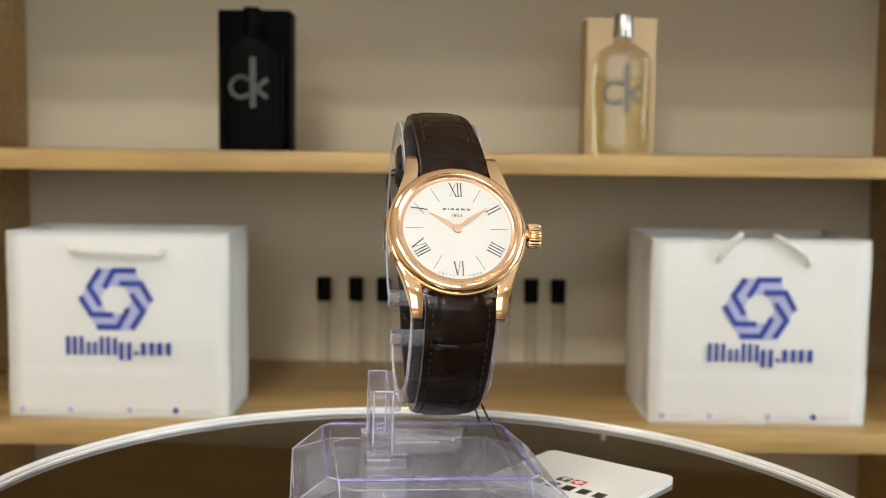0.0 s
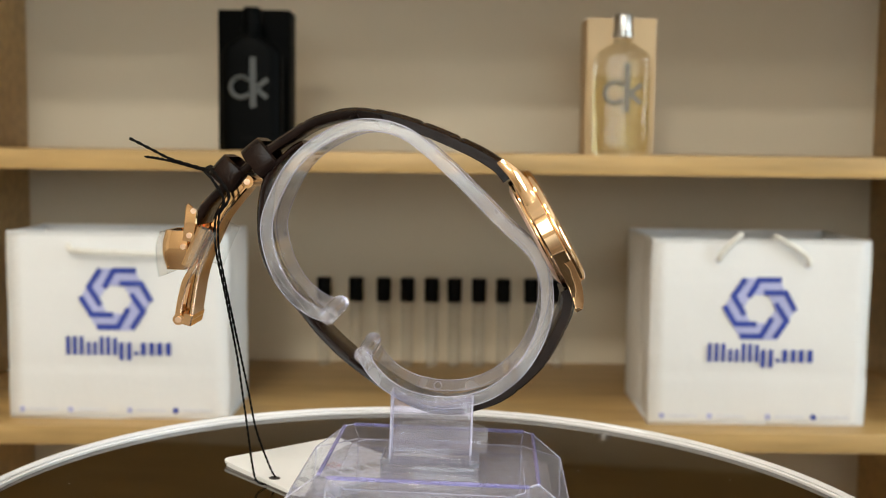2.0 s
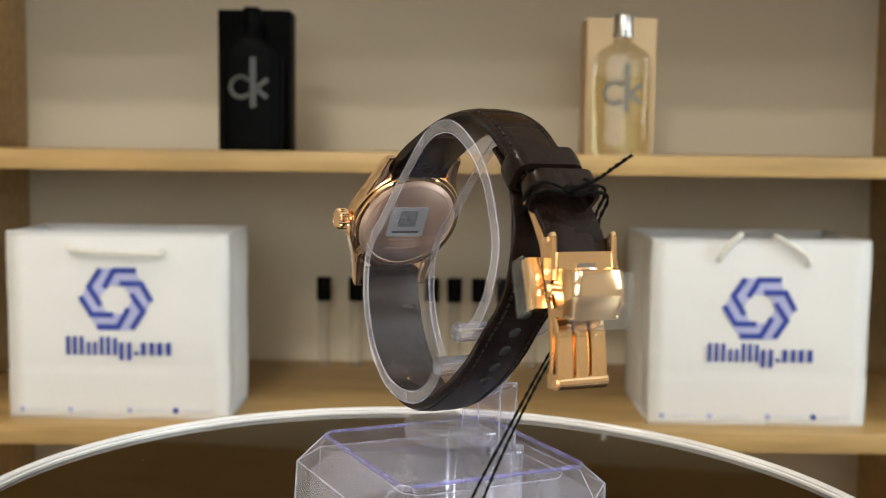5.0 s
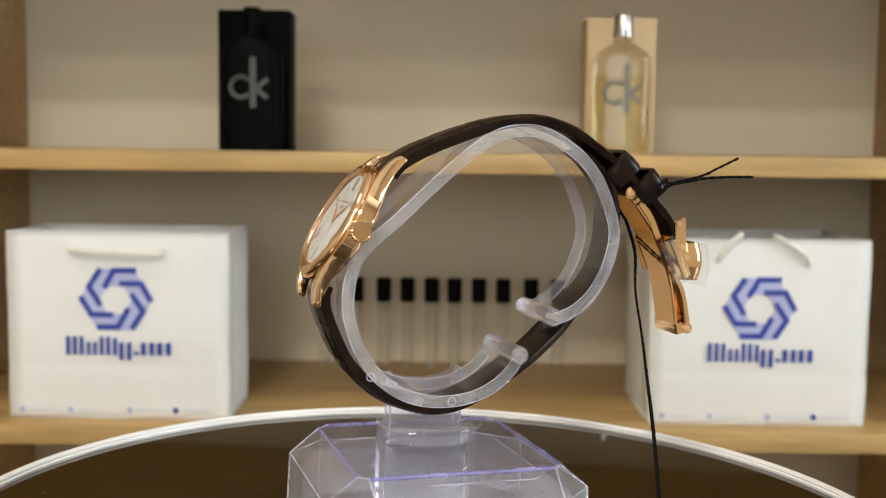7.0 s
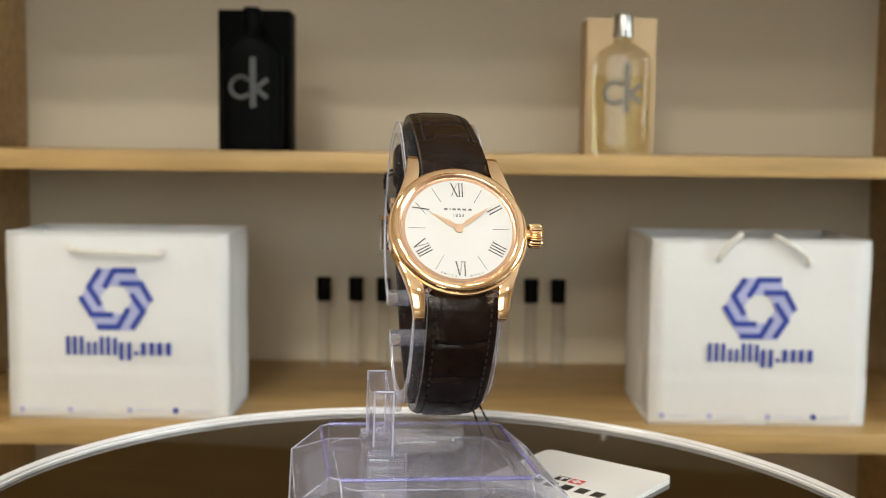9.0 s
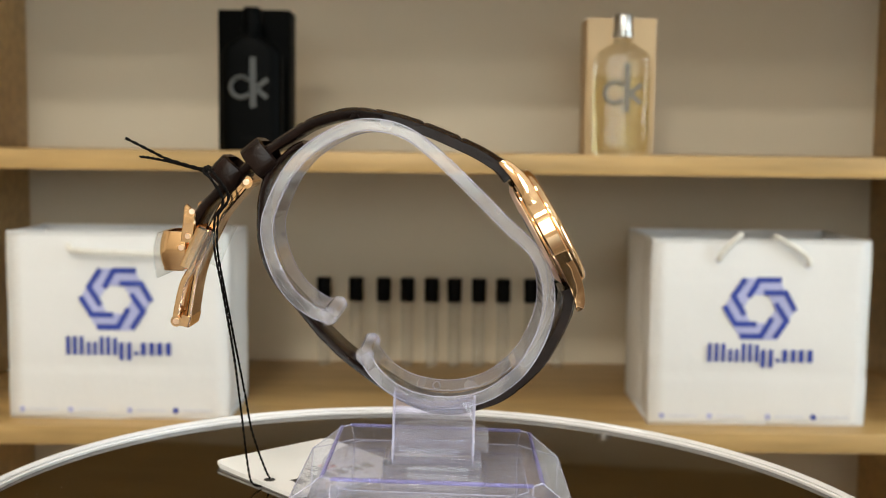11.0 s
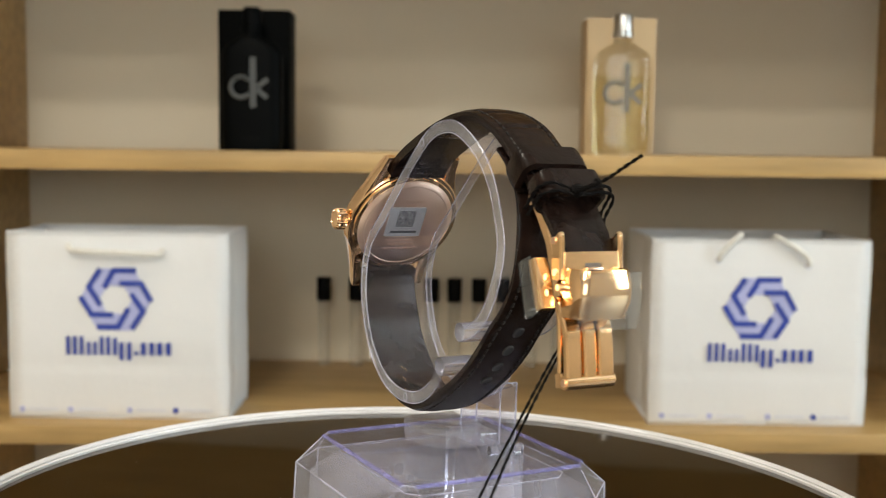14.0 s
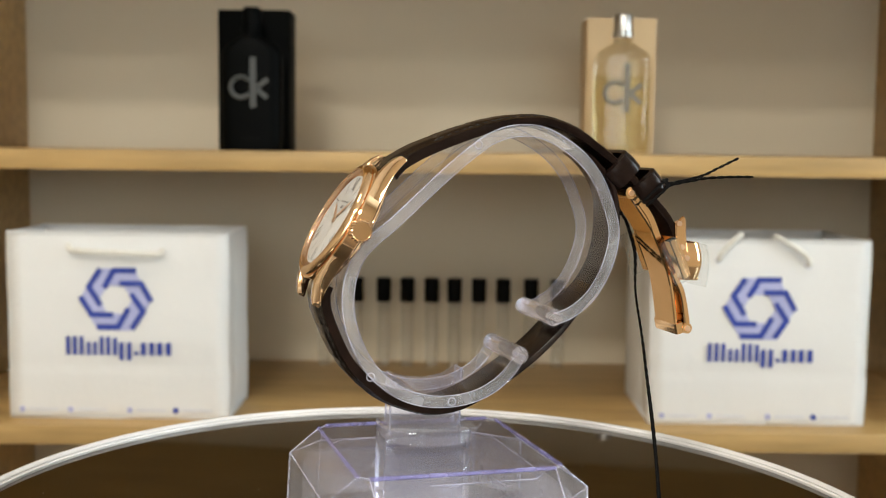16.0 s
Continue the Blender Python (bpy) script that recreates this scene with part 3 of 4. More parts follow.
for w in (-7.95, 7.25):
    part("moulded_edge", tube([at_mm(p.x, w, p.y) for p in ring_line], 0.11 * MM, 5), M_GLINT, ring)
    part("moulded_edge", tube([at_mm(p.x, w, p.y) for p in inner_line], 0.09 * MM, 5), M_GLINT, ring)


for u, z in ((15.5, -42.2), (-3.9, 0.9), (-29.2, -6.2), (-0.4, -47.5)):
    part("moulding_mark", lathe([(0.00062, 0), (0.00068, 0.00005), (0.00082, 0.00005), (0.00088, 0)], 20, Matrix.Translation(at_mm(u, 7.32, z)) @ pose(0, 0, 0, -90)), M_GLINT, ring)


def slab(u0, u1, w0, w1, z0, z1, bevel):
    a, b = at_mm(u0, w0, z0), at_mm(u1, w1, z1)
    return box(a.x, b.x, a.y, b.y, a.z, b.z, bevel * MM)


saddle = [(-8.0, -58.5), (7.0, -58.5), (7.0, -45.6), (6.4, -45.3), (5.4, -46.2), (3.0, -47.0), (-1.0, -47.3), (-5.0, -46.6), (-6.6, -45.6), (-7.4, -44.5), (-8.0, -44.7)]
FLAT = Matrix(((1, 0, 0, 0), (0, 0, -1, 0), (0, 1, 0, -DISC_Z * MM), (0, 0, 0, 1)))
post = part("post", prism([(u * MM, z * MM) for u, z in saddle], 9.3 * MM, 13.1 * MM, 0.35 * MM, FLAT), M_POST, stand, "clear acrylic post", angle=30)
# highlights on the post's edges, drawn as pale lines
for u, z in ((-7.9, -44.7), (6.9, -45.6)):
    for w in (-13.0, -9.4):
        part("moulded_edge", tube([at_mm(u, w, -58.2), at_mm(u, w, z)], 0.2 * MM, 6), M_GLINT, post)
    part("moulded_edge", tube([at_mm(u, -13.0, z), at_mm(u, -9.4, z)], 0.2 * MM, 6), M_GLINT, post)
seat = [(-8.0, -49.4), (7.0, -49.4)] + saddle[2:]
part("bracket", prism([(u * MM, z * MM) for u, z in seat], 7.9 * MM, 9.27 * MM, 0.25 * MM, FLAT), M_POST, stand, "clear acrylic bracket", angle=30)
rim_pts = [(-8.0, -9.25)] + [(1.0 + 9.0 * math.cos(radians(a)), 0.3 + 4.6 * math.sin(radians(a))) for a in range(180, -1, -15)] + [(10.0, -9.25)]
two_tone(part("tongue", prism([(u * MM, w * MM) for u, w in rim_pts[::-1]], (-56.6 - DISC_Z) * MM, (-53.9 - DISC_Z) * MM, 0.5 * MM), M_FROST_LIT, stand, "clear acrylic tongue", angle=30), M_POST, 2, 0.5, True)
two_tone(part("socket", slab(-9.6, 8.6, -14.4, -6.6, -74.5, -57.6, 0.6), M_BLOCK, stand, "clear acrylic socket", angle=30), M_BLOCK, 0, 0.6)
for u in (-8.7, 7.7):
    part("socket_lug", tube([at_mm(u, -14.2, -57.4), at_mm(u, -6.8, -57.4)], 0.9 * MM, 12), M_BLOCK, stand)

# ---- wristwatch ----
watch = thing("wristwatch", "rose gold wristwatch with white dial and dark brown crocodile leather strap", "watch")
NRM, UPV = Vector((0.865, 0, 0.502)), Vector((-0.502, 0, 0.865))
CASE = Matrix.Translation(at_mm(21.15, -0.6, -13.7)) @ Matrix((Vector((0, 1, 0)), UPV, NRM)).transposed().to_4x4() @ Matrix.Scale(MM, 4)
# in the case's own space x points to the crown, y to twelve, z out of the dial


def case_part(name, bm, mat, parent=None, label="", angle=35, smooth=True):
    bm.transform(CASE)
    return part(name, bm, mat, parent or watch, label, angle=angle, smooth=smooth)


case = case_part("case", lathe([(10.4, -4.15), (11.2, -4.1), (11.35, -3.85), (11.3, -3.6), (11.9, -3.5), (12.1, -3.3), (12.2, -3.1), (12.25, -0.75), (12.12, -0.5), (11.5, -0.4), (10.2, -0.35)], 96), M_GOLD, angle=22)
case_part("case_back", lathe([(0, -4.7), (9.0, -4.7), (9.15, -4.62), (9.3, -4.7), (9.7, -4.62), (10.0, -4.4), (10.5, -4.2), (10.5, -3.6)], 96), M_CASEBACK, case, "rose gold case back")
case_part("bezel", lathe([(11.55, -0.6), (11.85, -0.35), (11.9, -0.05), (11.75, 0.3), (11.4, 0.62), (10.95, 0.80), (10.6, 0.82), (10.5, 0.74), (10.45, 0.5)], 128), M_GOLD, case, "polished rose gold bezel")
case_part("inner_flange", lathe([(10.5, 0.62), (10.2, 0.5), (9.95, 0.12), (9.6, 0.03), (9.42, 0.02), (9.35, -0.2)], 128), M_FLANGE, case, "satin rose gold flange round the dial")
case_part("crystal", lathe([(0, 1.0), (5, 0.97), (9.9, 0.88), (10.4, 0.8), (10.48, 0.66)], 96), M_CRYSTAL, case, "clear sapphire crystal").visible_shadow = False
dial = case_part("dial", lathe([(0, 0.0), (9.45, 0.0), (9.45, -0.3), (0, -0.3)], 96), M_DIAL, watch, "white dial with black Roman numerals")


def lug(sx, sy):
    """A lug whose flat flank runs on from the case's side and bends down to the strap bar."""
    rings = []
    for y, xo, xi, zt, zb in ((2.0, 11.7, 9.6, -0.7, -3.1), (4.5, 11.0, 9.0, -0.6, -3.15), (5.6, 10.72, 8.6, -0.52, -3.2), (6.6, 10.4, 8.3, -0.5, -3.2), (7.8, 9.9, 7.7, -0.5, -3.2), (9.2, 9.42, 7.0, -0.55, -3.2),
                              (10.6, 9.02, 6.5, -0.7, -3.25), (12.0, 8.6, 6.3, -1.0, -3.4), (13.3, 8.36, 6.25, -1.45, -3.65), (14.5, 8.2, 6.25, -2.0, -3.95), (15.3, 8.1, 6.25, -2.5, -4.15), (15.65, 8.0, 6.35, -2.85, -4.1)):
        ring = []
        for px, pz in rounded(xo - xi, zt - zb, 0.16, 2, (xo + xi) / 2, (zt + zb) / 2):
            ring.append((sx * px, sy * y, pz))
        rings.append(ring)
    return loft(rings)


for sx in (-1, 1):
    for sy in (-1, 1):
        case_part("lug", lug(sx, sy), M_GOLD, case, angle=28)

crown_bm = lathe([(0, 0), (1.2, 0), (1.2, 0.7), (1.9, 0.8), (2.12, 1.1), (2.12, 2.6), (1.95, 2.9), (1.75, 3.05), (1.65, 2.98), (0, 3.0)], 80)
for v in crown_bm.verts:
    r = math.hypot(v.co.x, v.co.y)
    if r > 1.7:
        k = round(math.atan2(v.co.y, v.co.x) / (2 * math.pi / 80))
        f = 1.02 if (k // 2) % 2 else 0.93
        v.co.x *= f
        v.co.y *= f
crown_bm.transform(Matrix.Translation((11.9, -0.2, -1.9)) @ pose(0, 0, 0, 0, 90, 0))
case_part("crown", crown_bm, M_GOLD, case, "fluted rose gold crown", angle=25)


def bar(x0, y0, x1, y1, wide, z=0.008, tall=0.014):
    a, b = Vector((x0, y0)), Vector((x1, y1))
    d = (b - a).normalized()
    n = Vector((-d.y, d.x)) * wide / 2
    return prism([tuple(a + n), tuple(a - n), tuple(b - n), tuple(b + n)], z, z + tall)


def numeral(strokes, hour):
    """A Roman numeral of bars with small serifs, its foot towards the dial's middle."""
    bm = bmesh.new()
    for x0, y0, x1, y1, wide in strokes:
        merge(bm, bar(x0, y0, x1, y1, wide))
    upside = 180 if hour in (4, 6, 8) else 0
    bm.transform(pose(0, 0, 0, 0, 0, -30 * hour) @ Matrix.Translation((0, 7.55, 0)) @ pose(0, 0, 0, 0, 0, upside))
    return bm


def upright(x):
    return [(x, -1.3, x, 1.3, 0.19), (x - 0.2, -1.3, x + 0.2, -1.3, 0.07), (x - 0.2, 1.3, x + 0.2, 1.3, 0.07)]


def vee(x):
    return [(x - 0.5, 1.3, x, -1.3, 0.21), (x + 0.5, 1.3, x, -1.3, 0.09), (x - 0.72, 1.3, x - 0.3, 1.3, 0.07), (x + 0.3, 1.3, x + 0.72, 1.3, 0.07)]


def cross(x):
    return [(x - 0.55, 1.3, x + 0.55, -1.3, 0.21), (x + 0.55, 1.3, x - 0.55, -1.3, 0.09), (x - 0.75, 1.3, x - 0.35, 1.3, 0.07), (x + 0.35, -1.3, x + 0.75, -1.3, 0.07)]


case_part("numeral", numeral(cross(-0.5) + upright(0.4) + upright(0.95), 12), M_INK, dial)
case_part("numeral", numeral(upright(-0.3) + upright(0.3), 2), M_INK, dial)
case_part("numeral", numeral(upright(-0.9) + upright(-0.35) + upright(0.2) + upright(0.75), 4), M_INK, dial)
case_part("numeral", numeral(vee(-0.35) + upright(0.6), 6), M_INK, dial)
case_part("numeral", numeral(vee(-0.8) + upright(0.1) + upright(0.6) + upright(1.1), 8), M_INK, dial)
case_part("numeral", numeral(cross(0), 10), M_INK, dial)
for hour in (1, 3, 5, 7, 9, 11):
    b = bar(0, 5.9, 0, 8.9, 0.085)
    b.transform(pose(0, 0, 0, 0, 0, -30 * hour))
    case_part("hour_line", b, M_INK, dial)
# maker's name as a row of plain blocks, the year and origin in letters
x = -2.45
for wide in (0.62, 0.2, 0.55, 0.55, 0.68, 0.62):
    case_part("print_block", prism([(x, 3.55), (x + wide, 3.55), (x + wide, 3.92), (x, 3.92)], 0.008, 0.02), M_NAME, dial)
    x += wide + 0.33


def dial_text(text, size, x, y, turn, mat=M_INK, z=0.03, spacing=1.0, flip=False, parent=None):
    m = CASE @ Matrix.Translation((x, y, z)) @ pose(0, 0, 0, 0, 180 if flip else 0, turn)
    return lettering("lettering", text, size, mat, parent or dial, m, 0.01, spacing=spacing)


dial_text("1853", 0.85, 0, 2.55, 0, spacing=1.25)
for i, ch in enumerate("SWISS"):
    a = 188 + 14.5 - i * 4.0
    dial_text(ch, 0.55, 9.0 * math.sin(radians(a)), 9.0 * math.cos(radians(a)), 180 - a)
for i, ch in enumerate("MADE"):
    a = 172 - 2.5 - i * 4.4
    dial_text(ch, 0.55, 9.0 * math.sin(radians(a)), 9.0 * math.cos(radians(a)), 180 - a)


def hand(angle, length, wide, z):
    out = [(-0.22, 0), (-wide * 0.55, length * 0.28), (-wide * 0.62, length * 0.34), (-0.1, length * 0.9), (0, length), (0.1, length * 0.9), (wide * 0.62, length * 0.34), (wide * 0.55, length * 0.28), (0.22, 0)]
    bm = prism(out[::-1], z, z + 0.07)
    bm.transform(pose(0, 0, 0, 0, 0, -angle))
    return bm


case_part("hour_hand", hand(-58, 5.9, 0.85, 0.10), M_GOLD_BR, dial, "rose gold hour hand")
case_part("minute_hand", hand(53, 7.4, 0.75, 0.18), M_GOLD_BR, dial, "rose gold minute hand")
case_part("hand_hub", lathe([(0, 0.29), (0.75, 0.28), (0.85, 0.2), (0.85, 0.06), (0, 0.06)], 32), M_GOLD_BR, dial)

# case back print
for i, ch in enumerate("STAINLESS STEEL"):
    a = 55 + i * 6.0
    dial_text(ch, 0.95, -8.0 * math.sin(radians(a)), 8.0 * math.cos(radians(a)), 0, M_GOLD_BR, -4.72, flip=True, parent=case).matrix_basis = \
        CASE @ Matrix.Translation((-8.0 * math.sin(radians(a)), 8.0 * math.cos(radians(a)), -4.72)) @ pose(0, 0, 0, 0, 180, 0) @ pose(0, 0, 0, 0, 0, -a)
for i, ch in enumerate("SAPPHIRE CRYSTAL"):
    a = 215 + i * 6.0
    dial_text(ch, 0.95, 0, 0, 0, M_GOLD_BR, -4.72, flip=True, parent=case).matrix_basis = \
        CASE @ Matrix.Translation((-8.0 * math.sin(radians(a)), 8.0 * math.cos(radians(a)), -4.72)) @ pose(0, 0, 0, 0, 180, 0) @ pose(0, 0, 0, 0, 0, -a)
sticker = case_part("sticker", prism(rounded(8.2, 7.1, 0.4, 4, 0.5, 1.0), -4.80, -4.72), M_STICKER, case, "silver code sticker")
case_part("print_line", prism([(-2.6, -1.75), (3.4, -1.75), (3.4, -1.2), (-2.6, -1.2)], -4.84, -4.79), M_GREYPRINT, sticker)
case_part("print_block", prism(rounded(4.0, 3.9, 0.1, 2, 0.5, 1.75), -4.84, -4.79), M_CODE, sticker)
# further lines of engraving, too small to read
for y, half in ((5.9, 2.6), (4.9, 1.2), (-3.6, 3.6), (-4.6, 3.0), (-5.7, 3.9)):
    case_part("engraved_line", prism([(-half, y - 0.22), (half, y - 0.22), (half, y + 0.22), (-half, y + 0.22)], -4.73, -4.69), M_GOLD_BR, case)


# ---- strap ----
def strap(points, widths, thick, grooves, step=0.4):
    """A padded strap along the outer line in the u, z plane: domed, with scale grooves across and along."""
    line = smooth_line([Vector(p) for p in points], step)
    nrm = normals_2d(line)
    n = len(line)
    rings = []
    cols = 17
    for i, (p, q) in enumerate(zip(line, nrm)):
        f = i / (n - 1)
        s = i * step
        w = widths[0] + (widths[1] - widths[0]) * f
        th = thick[0] + (thick[1] - thick[0]) * f
        pad = grooves[1] + (grooves[2] - grooves[1]) * f
        top, bottom = [], []
        for k in range(cols):
            g = -1 + 2 * k / (cols - 1)
            x = g * w / 2
            inner = abs(g) / 0.76
            dome = pad * (1 - min(1, inner) ** 4) * 0.55
            edge = -0.35 * max(0, (abs(g) - 0.9) / 0.1) ** 2
            across = 0.0
            for c in grooves[0]:
                c2 = c + 0.25 * math.sin(g * 2 + c)
                across -= 0.40 * math.exp(-((s - c2) / 0.32) ** 2) * (1 if abs(g) < 0.8 else 0.25)
            along = -0.26 * math.exp(-((abs(g) - 0.79) / 0.05) ** 2)
            fine = 0.07 * noise.noise(Vector((s * 0.9, g * 4, 3.1))) + 0.05 * noise.noise(Vector((s * 2.6, g * 9, 7.7)))
            h = dome + edge + across + along + fine
            v = p - Vector((q.x, q.y)) * (0.55 - h)
            top.append(at_mm(v.x, x, v.y))
        v0 = p - q * (th + 0.35)
        v1 = p - q * (th + 0.5)
        bottom = [at_mm(v0.x, w / 2 * 0.99, v0.y), at_mm(v1.x, w / 2 * 0.94, v1.y), at_mm(v1.x, 0, v1.y), at_mm(v1.x, -w / 2 * 0.94, v1.y), at_mm(v0.x, -w / 2 * 0.99, v0.y)]
        rings.append(top + bottom)
    return loft(rings), line, nrm


def stitches(line, nrm, widths, s0, s1, step, gap=1.5):
    """Two rows of short raised stitches along the strap's edges."""
    bm = bmesh.new()
    n = len(line)
    s = s0
    while s < s1:
        i = min(int(s / step), n - 3)
        f = i / (n - 1)
        w = widths[0] + (widths[1] - widths[0]) * f
        for sx in (-1, 1):
            a = line[i] - nrm[i] * 0.60
            b = line[i + 2] - nrm[i + 2] * 0.60
            pts = [at_mm(a.x, sx * (w / 2 - 1.25), a.y), at_mm(b.x, sx * (w / 2 - 1.25), b.y)]
            merge(bm, tube(pts, 0.21 * MM, 6))
        s += gap
    return bm


UPPER_LINE = [(13.3, -4.2), (12.2, -2.9), (10.8, -1.6), (7.0, 0.6), (1.4, 3.0), (-4.0, 5.0), (-7.7, 6.1), (-11.4, 6.9), (-16.7, 7.4), (-20.9, 6.9), (-26.2, 5.0), (-30.4, 2.3), (-34.6, -0.6), (-38.8, -4.1), (-43, -7.9), (-46.2, -11.2), (-47.5, -13.2), (-48.5, -15.2)]
LOWER_LINE = [(25.0, -24.9), (25.6, -26.6), (25.6, -28.3), (25.1, -31.0), (23.2, -35.6), (20.0, -41.2), (14.0, -47.0), (8.4, -49.7), (3.1, -50.9), (-2.3, -50.5), (-7.8, -48.3), (-14.3, -44.2), (-19.5, -40.3), (-23.7, -36.3), (-27.9, -31.4), (-31.6, -27.4), (-34, -23.5), (-35.2, -19.7), (-35.7, -15.5), (-35.5, -10.2), (-34.4, -6.2), (-32.2, -2.9), (-29.3, -0.1), (-27.2, 1.2)]

LINE_STEP = 0.4
for name, pts, widths, thick, grooves, ends, text in (
        ("upper_strap", UPPER_LINE[::-1], (10.2, 12.1), (1.6, 2.3), ([22.0, 29.5, 36.0, 43.5, 53.0, 61.0], 0.25, 1.1), (16.5, 63.0), "padded crocodile-grain leather strap half"),
        ("lower_strap", LOWER_LINE, (12.3, 10.2), (2.2, 1.1), ([9.0, 16.5, 24.0], 1.1, 0.0), (2.0, 92.0), "padded crocodile-grain leather strap half with holes")):
    bm, line, nrm = strap(pts, widths, thick, grooves, LINE_STEP)
    half = part(name, bm, M_LEATHER, watch, text, angle=60)
    part("stitching", stitches(line, nrm, widths, ends[0], ends[1], LINE_STEP), M_STITCH, half)
    if name == "lower_strap":
        # punched holes with dark rims on the free end, their shade drawn as raised black ovals
        near = min(range(len(line)), key=lambda k: (line[k] - Vector((-21.9, -38.4))).length)
        for k in range(-1, 6):
            i = near + round(k * 4.9 / LINE_STEP)
            p, q = line[i], nrm[i]
            out, tan = Vector((q.x, 0, q.y)), Vector((q.y, 0, -q.x))
            lift = 0.605 * (1 - i / (len(line) - 1)) + 0.02
            m = Matrix.Translation(at_mm(p.x + q.x * lift, 0, p.y + q.y * lift)) @ Matrix((Vector((0, 1, 0)), tan, out)).transposed().to_4x4() @ Matrix.Diagonal((1.0, 1.25, 1, 1))
            part("strap_hole", lathe([(0, -0.00042), (0.0007, -0.00041), (0.0009, -0.00036), (0.0011, -0.0006)], 16, m), M_INK, half)


def keeper(u, z, tu, tz, wide, tall, long):
    """A leather loop round the strap: along (tu, tz), wide across, tall through."""
    t = Vector((tu, 0, tz)).normalized()
    o = Vector((-t.z, 0, t.x))
    m = Matrix.Translation(at_mm(u, 0, z)) @ Matrix((Vector((0, 1, 0)), o, t)).transposed().to_4x4() @ Matrix.Scale(MM, 4)
    outer, inner = rounded(wide, tall, 2.3, 6), rounded(wide - 2.2, tall - 2.2, 1.0, 6)
    bm = bmesh.new()
    rows = []
    for ring, zz, k in ((inner, -long / 2, 1), (outer, -long / 2 + 0.3, 0.985), (outer, -long / 2 + 0.8, 1.0), (outer, 0, 1.02), (outer, long / 2 - 0.8, 1.0), (outer, long / 2 - 0.3, 0.985), (inner, long / 2, 1)):
        rows.append([bm.verts.new((x * k, y * k, zz)) for x, y in ring])
    n = len(outer)
    for a, b in zip(rows, rows[1:] + rows[:1]):
        for k in range(n):
            bm.faces.new((a[k], a[(k + 1) % n], b[(k + 1) % n], b[k]))
    bm.transform(m)
    return bm


part("keeper_loop", keeper(-34.8, -3.0, -0.75, -0.66, 12.9, 6.9, 4.8), M_LEATHER, watch, "dark brown leather keeper loop", angle=60)
part("keeper_loop", keeper(-41.0, -6.1, -0.64, -0.77, 12.2, 6.2, 5.0), M_LEATHER, watch, "dark brown leather keeper loop", angle=60)

# ---- open folding clasp ----
def plate(points, w0, w1, thick):
    return band(smooth_line([Vector(p) for p in points], 0.5), w0, w1, thick, -1)


def across(u, z, w0, w1, r, sides=14):
    return tube([at_mm(u, w0, z), at_mm(u, w1, z)], r * MM, sides)


clasp = part("clasp", plate(((-37.3, -7.4), (-41.7, -12.9), (-43.6, -15.9), (-45.9, -21.2), (-47.4, -25.8), (-48.4, -31.4), (-48.8, -34.6)), -4.1, 4.1, 0.85), M_CLASP, watch, "open rose gold folding clasp")
for w0, w1 in ((-4.2, -3.1), (3.1, 4.2)):
    part("clasp_rail", plate(((-38.3, -6.7), (-42.3, -11.5), (-44.4, -15.8), (-46.2, -19.4), (-47.1, -21.8)), w0, w1, 1.7), M_CLASP, clasp)
part("clasp_bridge", plate(((-43.9, -15.0), (-44.8, -16.8), (-46.6, -20.4), (-47.4, -22.8)), -3.0, 3.0, 1.1), M_CLASP, clasp)
for w0, w1 in ((-4.4, -1.65), (-1.15, 1.15), (1.65, 4.4)):
    part("blade_bar", plate(((-47.5, -22.6), (-48.7, -24.7), (-50.0, -27.3), (-51.0, -31.6), (-51.4, -34.4)), w0, w1, 1.25), M_CLASP, clasp)
for u, z, r, half in ((-37.4, -7.5, 1.25, 4.2), (-50.6, -34.6, 1.1, 4.45)):
    part("hinge_barrel", across(u, z, -half, half, r), M_CLASP, clasp)
    for sx in (-1, 1):
        part("rivet", across(u, z, sx * (half - 0.1), sx * (half + 0.22), 0.6), M_GOLD_BR, clasp)
part("end_block", plate(((-49.7, -33.3), (-50.2, -35.4)), -4.4, 4.4, 2.0), M_CLASP, clasp)
for w0, w1 in ((-6.0, -5.0), (5.0, 6.0)):
    part("buckle_arm", plate(((-48.3, -11.9), (-48.75, -12.6), (-49.0, -15.6), (-49.4, -19.0)), w0, w1, 2.4), M_CLASP, clasp)
part("buckle_plate", plate(((-48.8, -14.9), (-49.2, -16.6), (-49.7, -18.9)), -5.1, 5.1, 0.9), M_CLASP, clasp)
# dark plate in place of the slot's shaded opening
part("tang_slot", plate(((-49.30, -16.6), (-49.62, -18.1)), -1.65, 1.65, 0.3), M_COUNTER, clasp)
part("tang", slab(-50.3, -49.3, -1.45, 1.45, -17.9, -17.2, 0.2), M_GOLD_BR, clasp)
for u, z in ((-47.2, -13.3), (-48.0, -18.0), (-49.2, -20.2)):
    for sx in (-1, 1):
        part("rivet", across(u, z, sx * 5.1, sx * 6.2, 0.55, 12), M_GOLD_BR, clasp)


